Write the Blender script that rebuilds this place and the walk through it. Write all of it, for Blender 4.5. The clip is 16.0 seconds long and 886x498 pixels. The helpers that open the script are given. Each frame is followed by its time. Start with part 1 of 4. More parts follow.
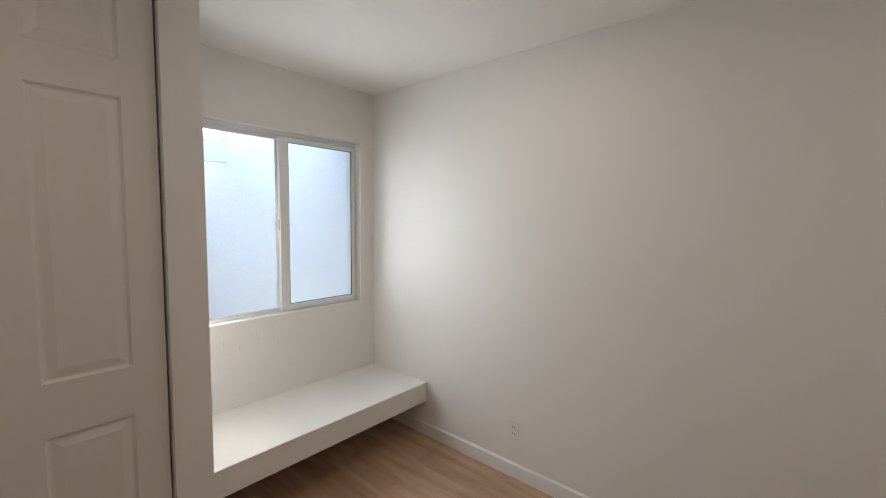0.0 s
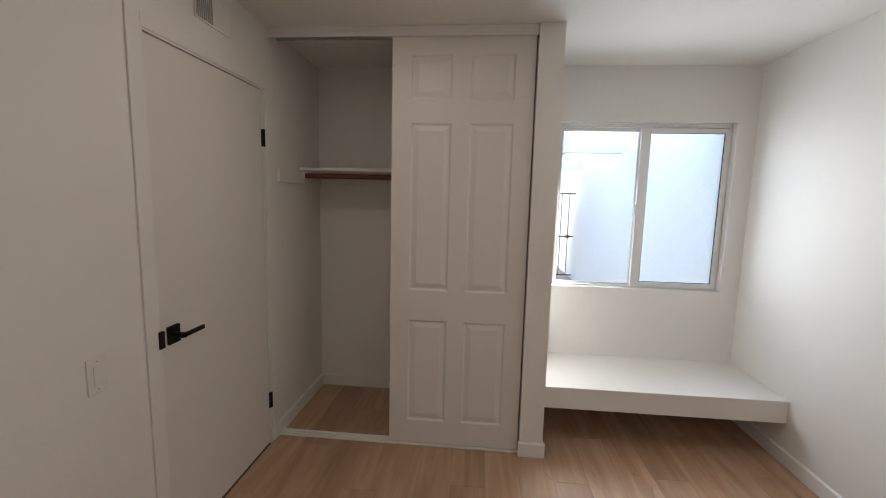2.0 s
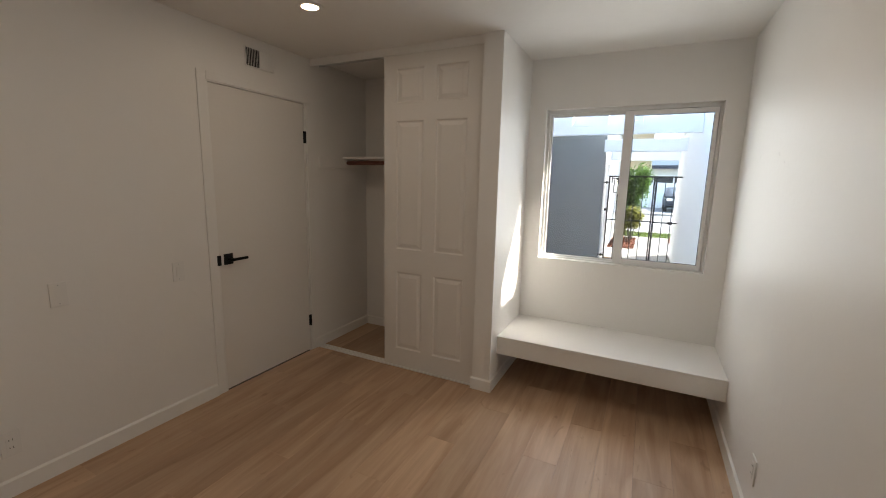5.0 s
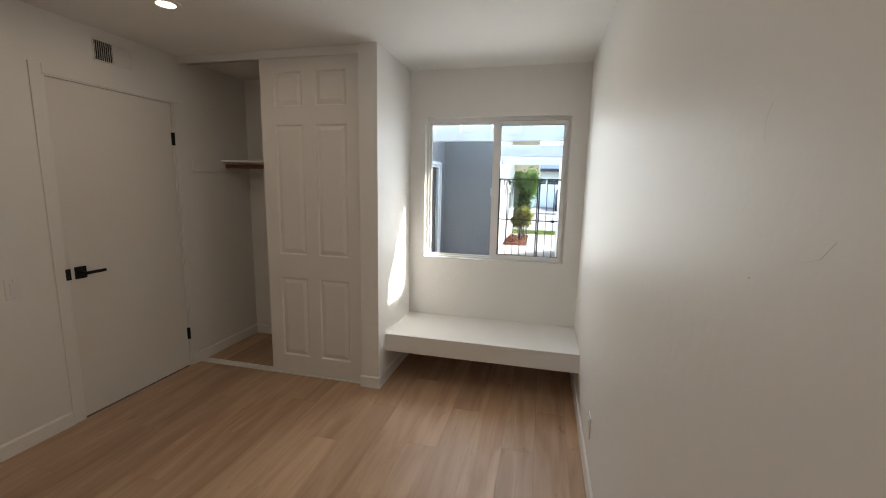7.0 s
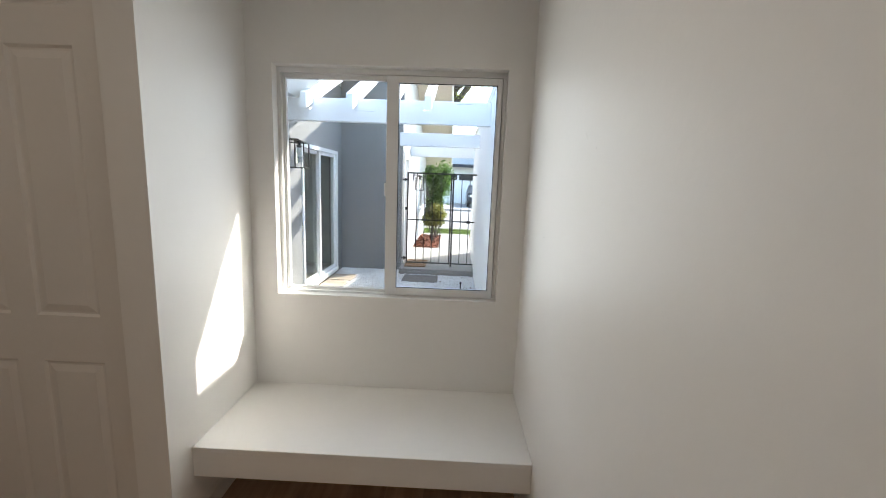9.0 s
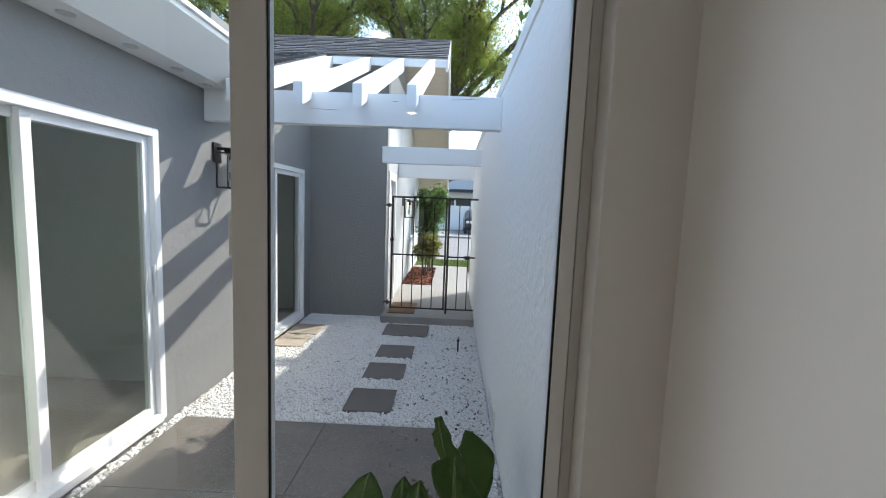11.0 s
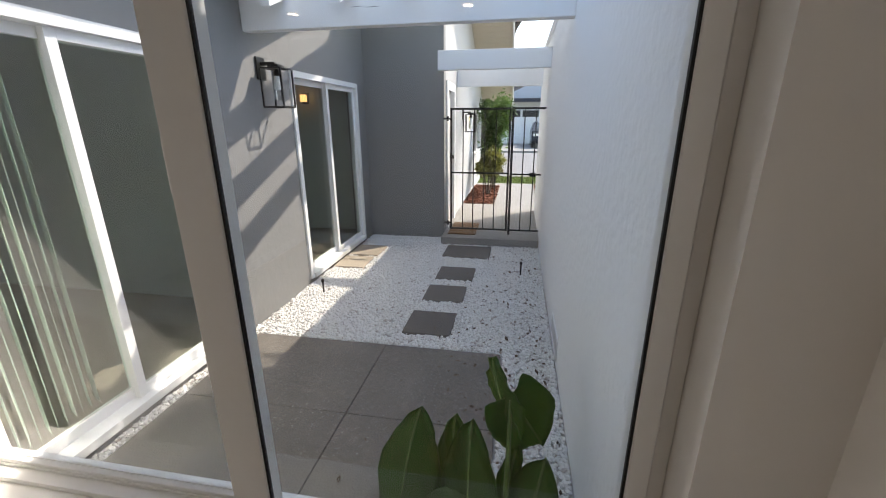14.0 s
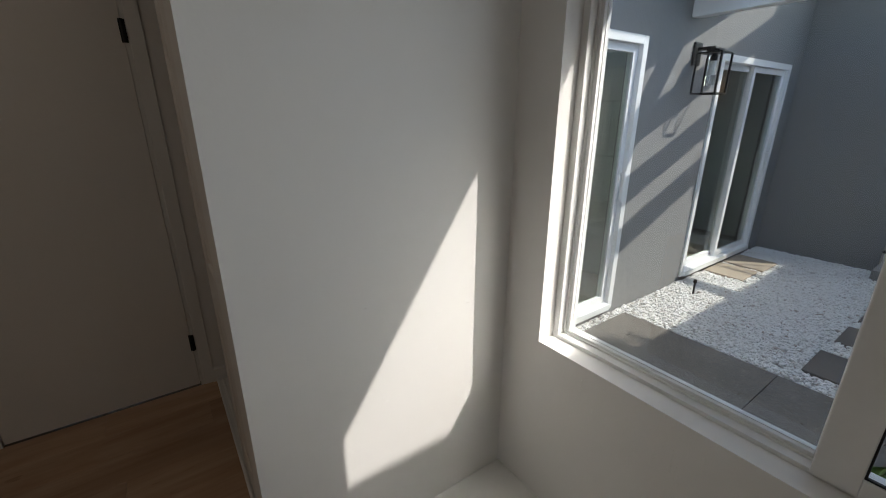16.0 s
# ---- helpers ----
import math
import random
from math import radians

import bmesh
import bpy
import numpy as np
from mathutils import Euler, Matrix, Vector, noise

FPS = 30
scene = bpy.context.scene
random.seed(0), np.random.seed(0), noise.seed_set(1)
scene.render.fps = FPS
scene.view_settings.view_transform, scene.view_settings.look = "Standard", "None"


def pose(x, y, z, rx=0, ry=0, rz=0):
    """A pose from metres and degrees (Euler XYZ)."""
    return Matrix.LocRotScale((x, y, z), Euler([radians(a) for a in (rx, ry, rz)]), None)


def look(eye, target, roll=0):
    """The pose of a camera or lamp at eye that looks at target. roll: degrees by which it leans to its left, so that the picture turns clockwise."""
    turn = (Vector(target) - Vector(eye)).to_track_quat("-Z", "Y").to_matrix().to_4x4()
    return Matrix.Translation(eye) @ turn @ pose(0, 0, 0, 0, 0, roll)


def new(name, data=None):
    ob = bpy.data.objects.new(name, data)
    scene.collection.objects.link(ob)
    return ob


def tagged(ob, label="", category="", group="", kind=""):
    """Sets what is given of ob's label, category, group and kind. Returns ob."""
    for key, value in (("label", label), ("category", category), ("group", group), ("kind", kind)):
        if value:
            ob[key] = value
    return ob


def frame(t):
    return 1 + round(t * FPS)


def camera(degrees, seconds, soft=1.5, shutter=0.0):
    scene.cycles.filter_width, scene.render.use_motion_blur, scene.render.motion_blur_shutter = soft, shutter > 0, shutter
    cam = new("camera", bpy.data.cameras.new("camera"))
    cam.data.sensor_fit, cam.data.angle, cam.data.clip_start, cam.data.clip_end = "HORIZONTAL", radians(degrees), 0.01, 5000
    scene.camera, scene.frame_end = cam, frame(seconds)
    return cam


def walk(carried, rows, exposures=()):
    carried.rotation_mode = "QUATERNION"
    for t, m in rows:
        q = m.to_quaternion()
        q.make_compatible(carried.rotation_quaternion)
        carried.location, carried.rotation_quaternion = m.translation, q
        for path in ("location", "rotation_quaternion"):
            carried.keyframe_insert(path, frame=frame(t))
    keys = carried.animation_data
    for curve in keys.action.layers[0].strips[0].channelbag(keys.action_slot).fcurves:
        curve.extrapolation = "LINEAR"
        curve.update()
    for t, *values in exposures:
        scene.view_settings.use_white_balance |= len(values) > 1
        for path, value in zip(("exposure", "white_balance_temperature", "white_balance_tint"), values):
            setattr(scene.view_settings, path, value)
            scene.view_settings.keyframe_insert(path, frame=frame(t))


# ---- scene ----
cam = camera(94.5, 16.0, soft=1.0)
PATH = [
    (0, (-0.066, -0.179, 1.486), (-1.375, 1.326, 1.338), 0.6),
    (0.5, (0.071, -0.259, 1.497), (-1.665, 0.715, 1.307), -0.1),
    (1, (0.268, -0.265, 1.48), (-1.65, 0.255, 1.258), -0.0),
    (1.5, (0.383, -0.172, 1.489), (-1.597, -0.035, 1.246), 0.8),
    (2, (0.46, 0.009, 1.482), (-1.517, -0.164, 1.234), 1.4),
    (2.5, (0.535, 0.166, 1.476), (-1.399, -0.273, 1.22), 1.6),
    (3, (0.596, 0.381, 1.477), (-1.27, -0.284, 1.209), 2.3),
    (5.5, (0.818, 1.427, 1.472), (-0.952, 0.556, 1.14), 1.3),
    (6, (0.858, 1.494, 1.501), (-0.976, 0.767, 1.172), 1.3),
    (6.5, (0.866, 1.516, 1.506), (-1.019, 0.931, 1.183), 1.2),
    (7, (0.828, 1.52, 1.487), (-1.091, 1.054, 1.176), 1.1),
    (7.5, (0.713, 1.506, 1.465), (-1.23, 1.152, 1.149), 1.1),
    (8, (0.42, 1.461, 1.445), (-1.54, 1.218, 1.13), 1.3),
    (8.5, (0.03, 1.439, 1.446), (-1.942, 1.299, 1.139), 1.6),
    (9, (-0.43, 1.456, 1.486), (-2.403, 1.408, 1.162), 2.1),
    (9.5, (-0.866, 1.459, 1.473), (-2.845, 1.451, 1.181), 2.6),
    (10, (-1.284, 1.472, 1.48), (-3.267, 1.477, 1.215), 2.8),
    (10.2, (-1.44, 1.467, 1.478), (-3.426, 1.471, 1.239), 2.9),
    (12.5, (-2.107, 1.464, 1.549), (-4.091, 1.347, 1.328), 0.4),
    (13, (-2.124, 1.486, 1.536), (-4.086, 1.322, 1.187), -0.1),
    (13.5, (-2.129, 1.494, 1.508), (-4.057, 1.267, 1.025), -0.3),
    (14, (-2.125, 1.497, 1.486), (-4.003, 1.161, 0.884), -0.3),
    (14.5, (-2.113, 1.496, 1.458), (-3.921, 0.975, 0.78), -0.3),
    (15, (-2.06, 1.444, 1.443), (-3.739, 0.612, 0.745), -0.3),
    (15.5, (-1.942, 1.351, 1.45), (-3.385, 0.14, 0.777), -0.4),
    (16, (-1.736, 1.184, 1.455), (-2.826, -0.369, 0.821), -0.0),
]
EXPOSURES = [(0.0, 3.12, 6550, 12), (1.5, 3.35, 6350, 12), (3.0, 3.1, 6600, 12), (5.5, 2.95, 7000, 11), (7.0, 2.95, 6800, 10), (9.0, 2.75, 6700, 10), (10.2, 2.0, 6400, 9), (12.5, 1.75, 7250, 16), (14.5, 1.85, 7150, 15), (15.3, 1.6, 6850, 12), (16.0, 1.35, 6600, 10)]
walk(cam, [(t, look(eye, target, roll)) for t, eye, target, roll in PATH], EXPOSURES)

# ---- world, sun and lamps ----
SUN_WAY = Vector((0.90, -1.0, -1.377)).normalized()
world = bpy.data.worlds.new("sky")
scene.world = world
world.use_nodes = True
wn, wl = world.node_tree.nodes, world.node_tree.links
sky = wn.new("ShaderNodeTexSky")
sky.sky_type, sky.sun_disc = "NISHITA", False
sky.sun_elevation = math.asin(-SUN_WAY.z)
sky.sun_rotation = math.atan2(-SUN_WAY.x, -SUN_WAY.y)
wl.new(sky.outputs[0], wn["Background"].inputs[0])
wn["Background"].inputs[1].default_value = 0.15
sun = new("sun", bpy.data.lights.new("sun", "SUN"))
sun.data.energy, sun.data.angle, sun.data.color = 1.6, radians(0.5), (1.0, 0.96, 0.90)
sun.matrix_world = look((-8, 6, 9), Vector((-8, 6, 9)) + SUN_WAY)
DOWNLIGHTS = [(-1.057, -0.445), (-1.0, 1.05), (0.79, -0.5), (0.80, 1.04)]
for lx, ly in DOWNLIGHTS:
    lamp = new("downlight_lamp", bpy.data.lights.new("downlight_lamp", "AREA"))
    lamp.data.shape, lamp.data.size, lamp.data.energy, lamp.data.color = "DISK", 0.09, 0.18, (1.0, 0.88, 0.74)
    lamp.matrix_world = look((lx, ly, 2.375), (lx, ly, 0))
# unseen area lamp added in the window opening to boost the sky's light indoors
window_sky = new("window_sky", bpy.data.lights.new("window_sky", "AREA"))
window_sky.data.shape, window_sky.data.size, window_sky.data.size_y = "RECTANGLE", 1.07, 1.07
window_sky.data.energy, window_sky.data.color = 0.88, (0.90, 0.97, 1.0)
window_sky.data.spread = radians(134)
window_sky.matrix_world = look((-2.530, 1.118, 1.448), (0, 1.118, 1.448))
# ---- materials ----
def mat(name, colour, rough=0.5, var=0.06, scale=4.0, bump=0.0, bump_scale=60.0, metal=0.0, fine=0.04, spec=0.5, stretch=(1, 1, 1), per_piece=0.0):
    m = bpy.data.materials.new(name)
    m.use_nodes = True
    n, l = m.node_tree.nodes, m.node_tree.links
    p = n["Principled BSDF"]
    tc, mp = n.new("ShaderNodeTexCoord"), n.new("ShaderNodeMapping")
    mp.inputs["Scale"].default_value = stretch
    l.new(tc.outputs["Object"], mp.inputs[0])
    big, small = n.new("ShaderNodeTexNoise"), n.new("ShaderNodeTexNoise")
    big.inputs["Scale"].default_value, big.inputs["Detail"].default_value = scale, 4
    small.inputs["Scale"].default_value, small.inputs["Detail"].default_value = scale * 14, 5
    for t in (big, small):
        l.new(mp.outputs[0], t.inputs[0])
    add = n.new("ShaderNodeMath")
    add.operation = "MULTIPLY_ADD"
    l.new(small.outputs[0], add.inputs[0])
    add.inputs[1].default_value = fine / max(var, 1e-3)
    l.new(big.outputs[0], add.inputs[2])
    hue = n.new("ShaderNodeHueSaturation")
    hue.inputs["Color"].default_value = (*colour, 1)
    rng = n.new("ShaderNodeMapRange")
    rng.inputs["From Min"].default_value, rng.inputs["From Max"].default_value = 0.25, 0.75 + fine / max(var, 1e-3)
    rng.inputs["To Min"].default_value, rng.inputs["To Max"].default_value = 1 - var, 1 + var
    l.new(add.outputs[0], rng.inputs[0])
    value = rng.outputs[0]
    if per_piece:
        info, r2, mul = n.new("ShaderNodeObjectInfo"), n.new("ShaderNodeMapRange"), n.new("ShaderNodeMath")
        r2.inputs["To Min"].default_value, r2.inputs["To Max"].default_value = 1 - per_piece, 1 + per_piece
        l.new(info.outputs["Random"], r2.inputs[0])
        mul.operation = "MULTIPLY"
        l.new(value, mul.inputs[0])
        l.new(r2.outputs[0], mul.inputs[1])
        value = mul.outputs[0]
    l.new(value, hue.inputs["Value"])
    l.new(hue.outputs[0], p.inputs["Base Color"])
    rr = n.new("ShaderNodeMapRange")
    rr.inputs["To Min"].default_value, rr.inputs["To Max"].default_value = rough * 0.88, min(1, rough * 1.12)
    l.new(big.outputs[0], rr.inputs[0])
    l.new(rr.outputs[0], p.inputs["Roughness"])
    p.inputs["Metallic"].default_value = metal
    p.inputs["Specular IOR Level"].default_value = spec
    if bump:
        tex, b = n.new("ShaderNodeTexNoise"), n.new("ShaderNodeBump")
        tex.inputs["Scale"].default_value, tex.inputs["Detail"].default_value = bump_scale, 3
        l.new(mp.outputs[0], tex.inputs[0])
        l.new(tex.outputs[0], b.inputs["Height"])
        b.inputs["Distance"].default_value = bump
        l.new(b.outputs[0], p.inputs["Normal"])
    return m


def island_mat(name, colour, amount, rough=0.7, bump=0.0, bump_scale=80.0, dark=None):
    """Pieces joined in one mesh, each with its own shade."""
    m = mat(name, colour, rough, 0.08, 6.0, bump, bump_scale)
    n, l = m.node_tree.nodes, m.node_tree.links
    p = n["Principled BSDF"]
    geo, ramp, mix = n.new("ShaderNodeNewGeometry"), n.new("ShaderNodeValToRGB"), n.new("ShaderNodeMix")
    mix.data_type, mix.blend_type = "RGBA", "MULTIPLY"
    mix.inputs["Factor"].default_value = 1
    lo = dark or (1 - amount,) * 3
    ramp.color_ramp.elements[0].color = (*lo, 1)
    ramp.color_ramp.elements[1].color = (1, 1, 1, 1)
    if dark:
        ramp.color_ramp.elements[1].position = amount
    l.new(geo.outputs["Random Per Island"], ramp.inputs[0])
    src = p.inputs["Base Color"].links[0].from_socket
    l.new(src, mix.inputs["A"])
    l.new(ramp.outputs[0], mix.inputs["B"])
    l.new(mix.outputs["Result"], p.inputs["Base Color"])
    return m


def leafy(m, through_colour, share=0.5):
    """Lets light pass through a leaf."""
    n, l = m.node_tree.nodes, m.node_tree.links
    tr, mix = n.new("ShaderNodeBsdfTranslucent"), n.new("ShaderNodeMixShader")
    tr.inputs[0].default_value = (*through_colour, 1)
    mix.inputs[0].default_value = share
    l.new(n["Principled BSDF"].outputs[0], mix.inputs[1])
    l.new(tr.outputs[0], mix.inputs[2])
    l.new(mix.outputs[0], n["Material Output"].inputs[0])
    return m


def flecked(m, colour, scale, low, high):
    """Patches or specks of a second colour over a material's own."""
    n, l = m.node_tree.nodes, m.node_tree.links
    p = n["Principled BSDF"]
    tc, t, ramp, mix = n.new("ShaderNodeTexCoord"), n.new("ShaderNodeTexNoise"), n.new("ShaderNodeMapRange"), n.new("ShaderNodeMix")
    t.inputs["Scale"].default_value, t.inputs["Detail"].default_value = scale, 3
    ramp.inputs["From Min"].default_value, ramp.inputs["From Max"].default_value = low, high
    mix.data_type = "RGBA"
    src = p.inputs["Base Color"].links[0].from_socket
    l.new(tc.outputs["Object"], t.inputs[0])
    l.new(t.outputs[0], ramp.inputs[0])
    l.new(ramp.outputs[0], mix.inputs["Factor"])
    l.new(src, mix.inputs["A"])
    mix.inputs["B"].default_value = (*colour, 1)
    l.new(mix.outputs["Result"], p.inputs["Base Color"])
    return m


def wood_floor(name):
    m = bpy.data.materials.new(name)
    m.use_nodes = True
    n, l = m.node_tree.nodes, m.node_tree.links
    p = n["Principled BSDF"]
    tc, info, comb, addv = n.new("ShaderNodeTexCoord"), n.new("ShaderNodeObjectInfo"), n.new("ShaderNodeCombineXYZ"), n.new("ShaderNodeVectorMath")
    mul = n.new("ShaderNodeMath")
    mul.operation, mul.inputs[1].default_value = "MULTIPLY", 37.0
    l.new(info.outputs["Random"], mul.inputs[0])
    for i in range(3):
        l.new(mul.outputs[0], comb.inputs[i])
    l.new(tc.outputs["Object"], addv.inputs[0])
    l.new(comb.outputs[0], addv.inputs[1])
    def grain(sx, sy, detail, dist):
        mp, t = n.new("ShaderNodeMapping"), n.new("ShaderNodeTexNoise")
        mp.inputs["Scale"].default_value = (sx, sy, 1)
        l.new(addv.outputs[0], mp.inputs[0])
        l.new(mp.outputs[0], t.inputs[0])
        t.inputs["Scale"].default_value, t.inputs["Detail"].default_value, t.inputs["Distortion"].default_value = 1, detail, dist
        return t.outputs[0]
    broad, fine, knots = grain(1.1, 9, 5, 1.2), grain(2.2, 75, 5, 0.5), grain(5.0, 16, 2, 2.0)
    r1 = n.new("ShaderNodeValToRGB")
    for e, (pos, c) in zip(r1.color_ramp.elements, ((0.30, (0.40, 0.245, 0.148, 1)), (0.70, (0.58, 0.395, 0.262, 1)))):
        e.position, e.color = pos, c
    l.new(broad, r1.inputs[0])
    m1 = n.new("ShaderNodeMix")
    m1.data_type, m1.blend_type = "RGBA", "MULTIPLY"
    m1.inputs["Factor"].default_value = 0.15
    r2 = n.new("ShaderNodeValToRGB")
    for e, (pos, c) in zip(r2.color_ramp.elements, ((0.3, (0.6, 0.55, 0.5, 1)), (0.62, (1.12, 1.1, 1.08, 1)))):
        e.position, e.color = pos, c
    l.new(fine, r2.inputs[0])
    l.new(r1.outputs[0], m1.inputs["A"])
    l.new(r2.outputs[0], m1.inputs["B"])
    r3 = n.new("ShaderNodeValToRGB")
    for e, (pos, c) in zip(r3.color_ramp.elements, ((0.22, (0.5, 0.42, 0.36, 1)), (0.31, (1, 1, 1, 1)))):
        e.position, e.color = pos, c
    l.new(knots, r3.inputs[0])
    m2 = n.new("ShaderNodeMix")
    m2.data_type, m2.blend_type = "RGBA", "MULTIPLY"
    m2.inputs["Factor"].default_value = 0.45
    l.new(m1.outputs["Result"], m2.inputs["A"])
    l.new(r3.outputs[0], m2.inputs["B"])
    hue, rng = n.new("ShaderNodeHueSaturation"), n.new("ShaderNodeMapRange")
    rng.inputs["To Min"].default_value, rng.inputs["To Max"].default_value = 0.88, 1.14
    l.new(info.outputs["Random"], rng.inputs[0])
    l.new(rng.outputs[0], hue.inputs["Value"])
    l.new(m2.outputs["Result"], hue.inputs["Color"])
    l.new(hue.outputs[0], p.inputs["Base Color"])
    p.inputs["Roughness"].default_value = 0.42
    b = n.new("ShaderNodeBump")
    b.inputs["Distance"].default_value = 0.0006
    l.new(fine, b.inputs["Height"])
    l.new(b.outputs[0], p.inputs["Normal"])
    return m


def glass_mat(name, tint=(0.93, 0.97, 0.95)):
    m = bpy.data.materials.new(name)
    m.use_nodes = True
    p = m.node_tree.nodes["Principled BSDF"]
    p.inputs["Base Color"].default_value = (*tint, 1)
    p.inputs["Roughness"].default_value = 0.0
    p.inputs["Transmission Weight"].default_value = 1.0
    p.inputs["IOR"].default_value = 1.45
    return m


def glowing(name, colour, strength):
    m = bpy.data.materials.new(name)
    m.use_nodes = True
    p = m.node_tree.nodes["Principled BSDF"]
    p.inputs["Emission Color"].default_value = (*colour, 1)
    p.inputs["Emission Strength"].default_value = strength
    return m


PAINT = mat("wall_paint", (0.86, 0.846, 0.822), 0.47, 0.014, 1.4, 0.0007, 30, fine=0.008, spec=0.36)
CEIL = mat("ceiling_paint", (0.86, 0.845, 0.82), 0.7, 0.02, 1.2, 0.0016, 60)
TRIM = mat("trim_paint", (0.85, 0.838, 0.812), 0.36, 0.02, 3, 0.0004, 30)
DOORW = mat("door_paint", (0.80, 0.775, 0.74), 0.4, 0.02, 3, 0.0003, 40)
VINYL = mat("white_vinyl", (0.84, 0.84, 0.83), 0.3, 0.02, 5)
BLACK = mat("matte_black_metal", (0.018, 0.018, 0.019), 0.42, 0.15, 30, metal=0.6)
ALU = mat("pale_aluminium", (0.62, 0.62, 0.61), 0.38, 0.08, 9, metal=0.7)
PLASTIC = mat("white_plastic", (0.83, 0.82, 0.80), 0.3, 0.02, 20)
SLOT = mat("dark_slot", (0.03, 0.03, 0.03), 0.6)
ROD = mat("red_brown_wood", (0.15, 0.045, 0.028), 0.4, 0.2, 8, 0.0004, 60, stretch=(6, 1, 6))
WOOD = wood_floor("oak_plank")
SUB = mat("subfloor", (0.10, 0.075, 0.055), 0.8)
GLASS = glass_mat("window_glass")
GASKET = mat("rubber_gasket", (0.012, 0.013, 0.014), 0.6)
GREY = mat("grey_stucco", (0.235, 0.232, 0.228), 0.85, 0.08, 2.0, 0.0045, 15, fine=0.06)
WHITE_ST = mat("white_stucco", (0.85, 0.86, 0.87), 0.8, 0.05, 1.6, 0.006, 24, fine=0.03)
PALE_ST = mat("pale_grey_stucco", (0.50, 0.50, 0.49), 0.85, 0.06, 1.6, 0.005, 24, fine=0.04)
WHITE_EXT = mat("white_exterior_paint", (0.80, 0.80, 0.80), 0.55, 0.05, 3, 0.001, 40)
CONC = mat("grey_concrete", (0.30, 0.285, 0.265), 0.85, 0.16, 2.2, 0.002, 90, fine=0.08)
SLABM = flecked(mat("dark_paver", (0.165, 0.146, 0.125), 0.75, 0.5, 2.6, 0.003, 90, fine=0.4, per_piece=0.08), (0.40, 0.38, 0.35), 70, 0.60, 0.74)
PAVER = mat("stepping_stone", (0.150, 0.132, 0.115), 0.8, 0.2, 6.0, 0.002, 120, fine=0.1, per_piece=0.1)
TAN = mat("tan_stone", (0.42, 0.35, 0.27), 0.8, 0.12, 6, 0.002, 90, fine=0.08)
PEBBLE = island_mat("white_pebble", (0.80, 0.78, 0.745), 0.10, 0.6, 0.001, 120, dark=(0.55, 0.5, 0.45))
DIRT = mat("soil_under_gravel", (0.46, 0.44, 0.41), 0.95, 0.3, 8, 0.006, 30)
SHINGLE = island_mat("charcoal_shingle", (0.125, 0.125, 0.135), 0.55, 0.9, 0.002, 200)
BEIGE = mat("beige_boards", (0.60, 0.53, 0.43), 0.6, 0.06, 3, 0.001, 50, per_piece=0.04)
MULCH = island_mat("red_mulch", (0.34, 0.12, 0.065), 0.7, 0.9)
GRASS = island_mat("lawn_grass", (0.24, 0.30, 0.06), 0.5, 0.8)
GROUND = mat("dry_ground", (0.22, 0.20, 0.16), 0.95, 0.2, 0.6, 0.01, 8)
LEAF = leafy(island_mat("tree_leaf", (0.20, 0.25, 0.05), 0.6, 0.5), (0.45, 0.53, 0.11), 0.55)
BUSHLEAF = leafy(island_mat("bush_leaf", (0.07, 0.13, 0.03), 0.6, 0.5), (0.13, 0.25, 0.05))
GOLDLEAF = leafy(island_mat("golden_bush_leaf", (0.13, 0.14, 0.03), 0.6, 0.5), (0.26, 0.26, 0.05))
BARK = mat("bark", (0.075, 0.06, 0.048), 0.95, 0.3, 9, 0.01, 25)
BIGLEAF = leafy(flecked(mat("elephant_ear_leaf", (0.045, 0.13, 0.022), 0.38, 0.3, 7, 0.003, 30, fine=0.15), (0.17, 0.21, 0.035), 5, 0.55, 0.80), (0.12, 0.28, 0.03), 0.2)
RIB = mat("leaf_rib", (0.12, 0.20, 0.05), 0.4)
DARKGLASS = glass_mat("patio_glass", (0.80, 0.90, 0.86))
COIR = mat("coir_mat", (0.20, 0.105, 0.045), 0.95, 0.25, 10, 0.006, 150)
CARP = mat("dark_car_paint", (0.02, 0.022, 0.028), 0.25, 0.05, 3)
TYRE = mat("tyre_rubber", (0.02, 0.02, 0.02), 0.9)
BLIND = mat("pale_green_blind", (0.60, 0.70, 0.62), 0.55, 0.04, 6)
LED = glowing("led_lens", (1.0, 0.72, 0.48), 2.2)
BULB = glowing("warm_bulb", (1.0, 0.45, 0.15), 0.7)
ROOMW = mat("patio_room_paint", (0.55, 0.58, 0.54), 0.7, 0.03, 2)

# ---- builders ----
ORIGIN = {}


def box(bm, x0, x1, y0, y1, z0, z1, rot=None, bevel=0.0):
    r = bmesh.ops.create_cube(bm, size=1)["verts"]
    c = Vector(((x0 + x1) / 2, (y0 + y1) / 2, (z0 + z1) / 2))
    for v in r:
        v.co = Vector((v.co.x * (x1 - x0), v.co.y * (y1 - y0), v.co.z * (z1 - z0)))
    if bevel:
        edges = list({e for v in r for e in v.link_edges})
        b = bmesh.ops.bevel(bm, geom=edges, offset=bevel, segments=2, affect="EDGES", profile=0.5)
        r = list({v for f in b["faces"] for v in f.verts} | {v for v in r if v.is_valid})
    for v in r:
        v.co = (rot @ v.co if rot else v.co) + c
    return r


def boxes(*rows, bevel=0.0):
    bm = bmesh.new()
    for r in rows:
        box(bm, *r, bevel=bevel)
    return bm


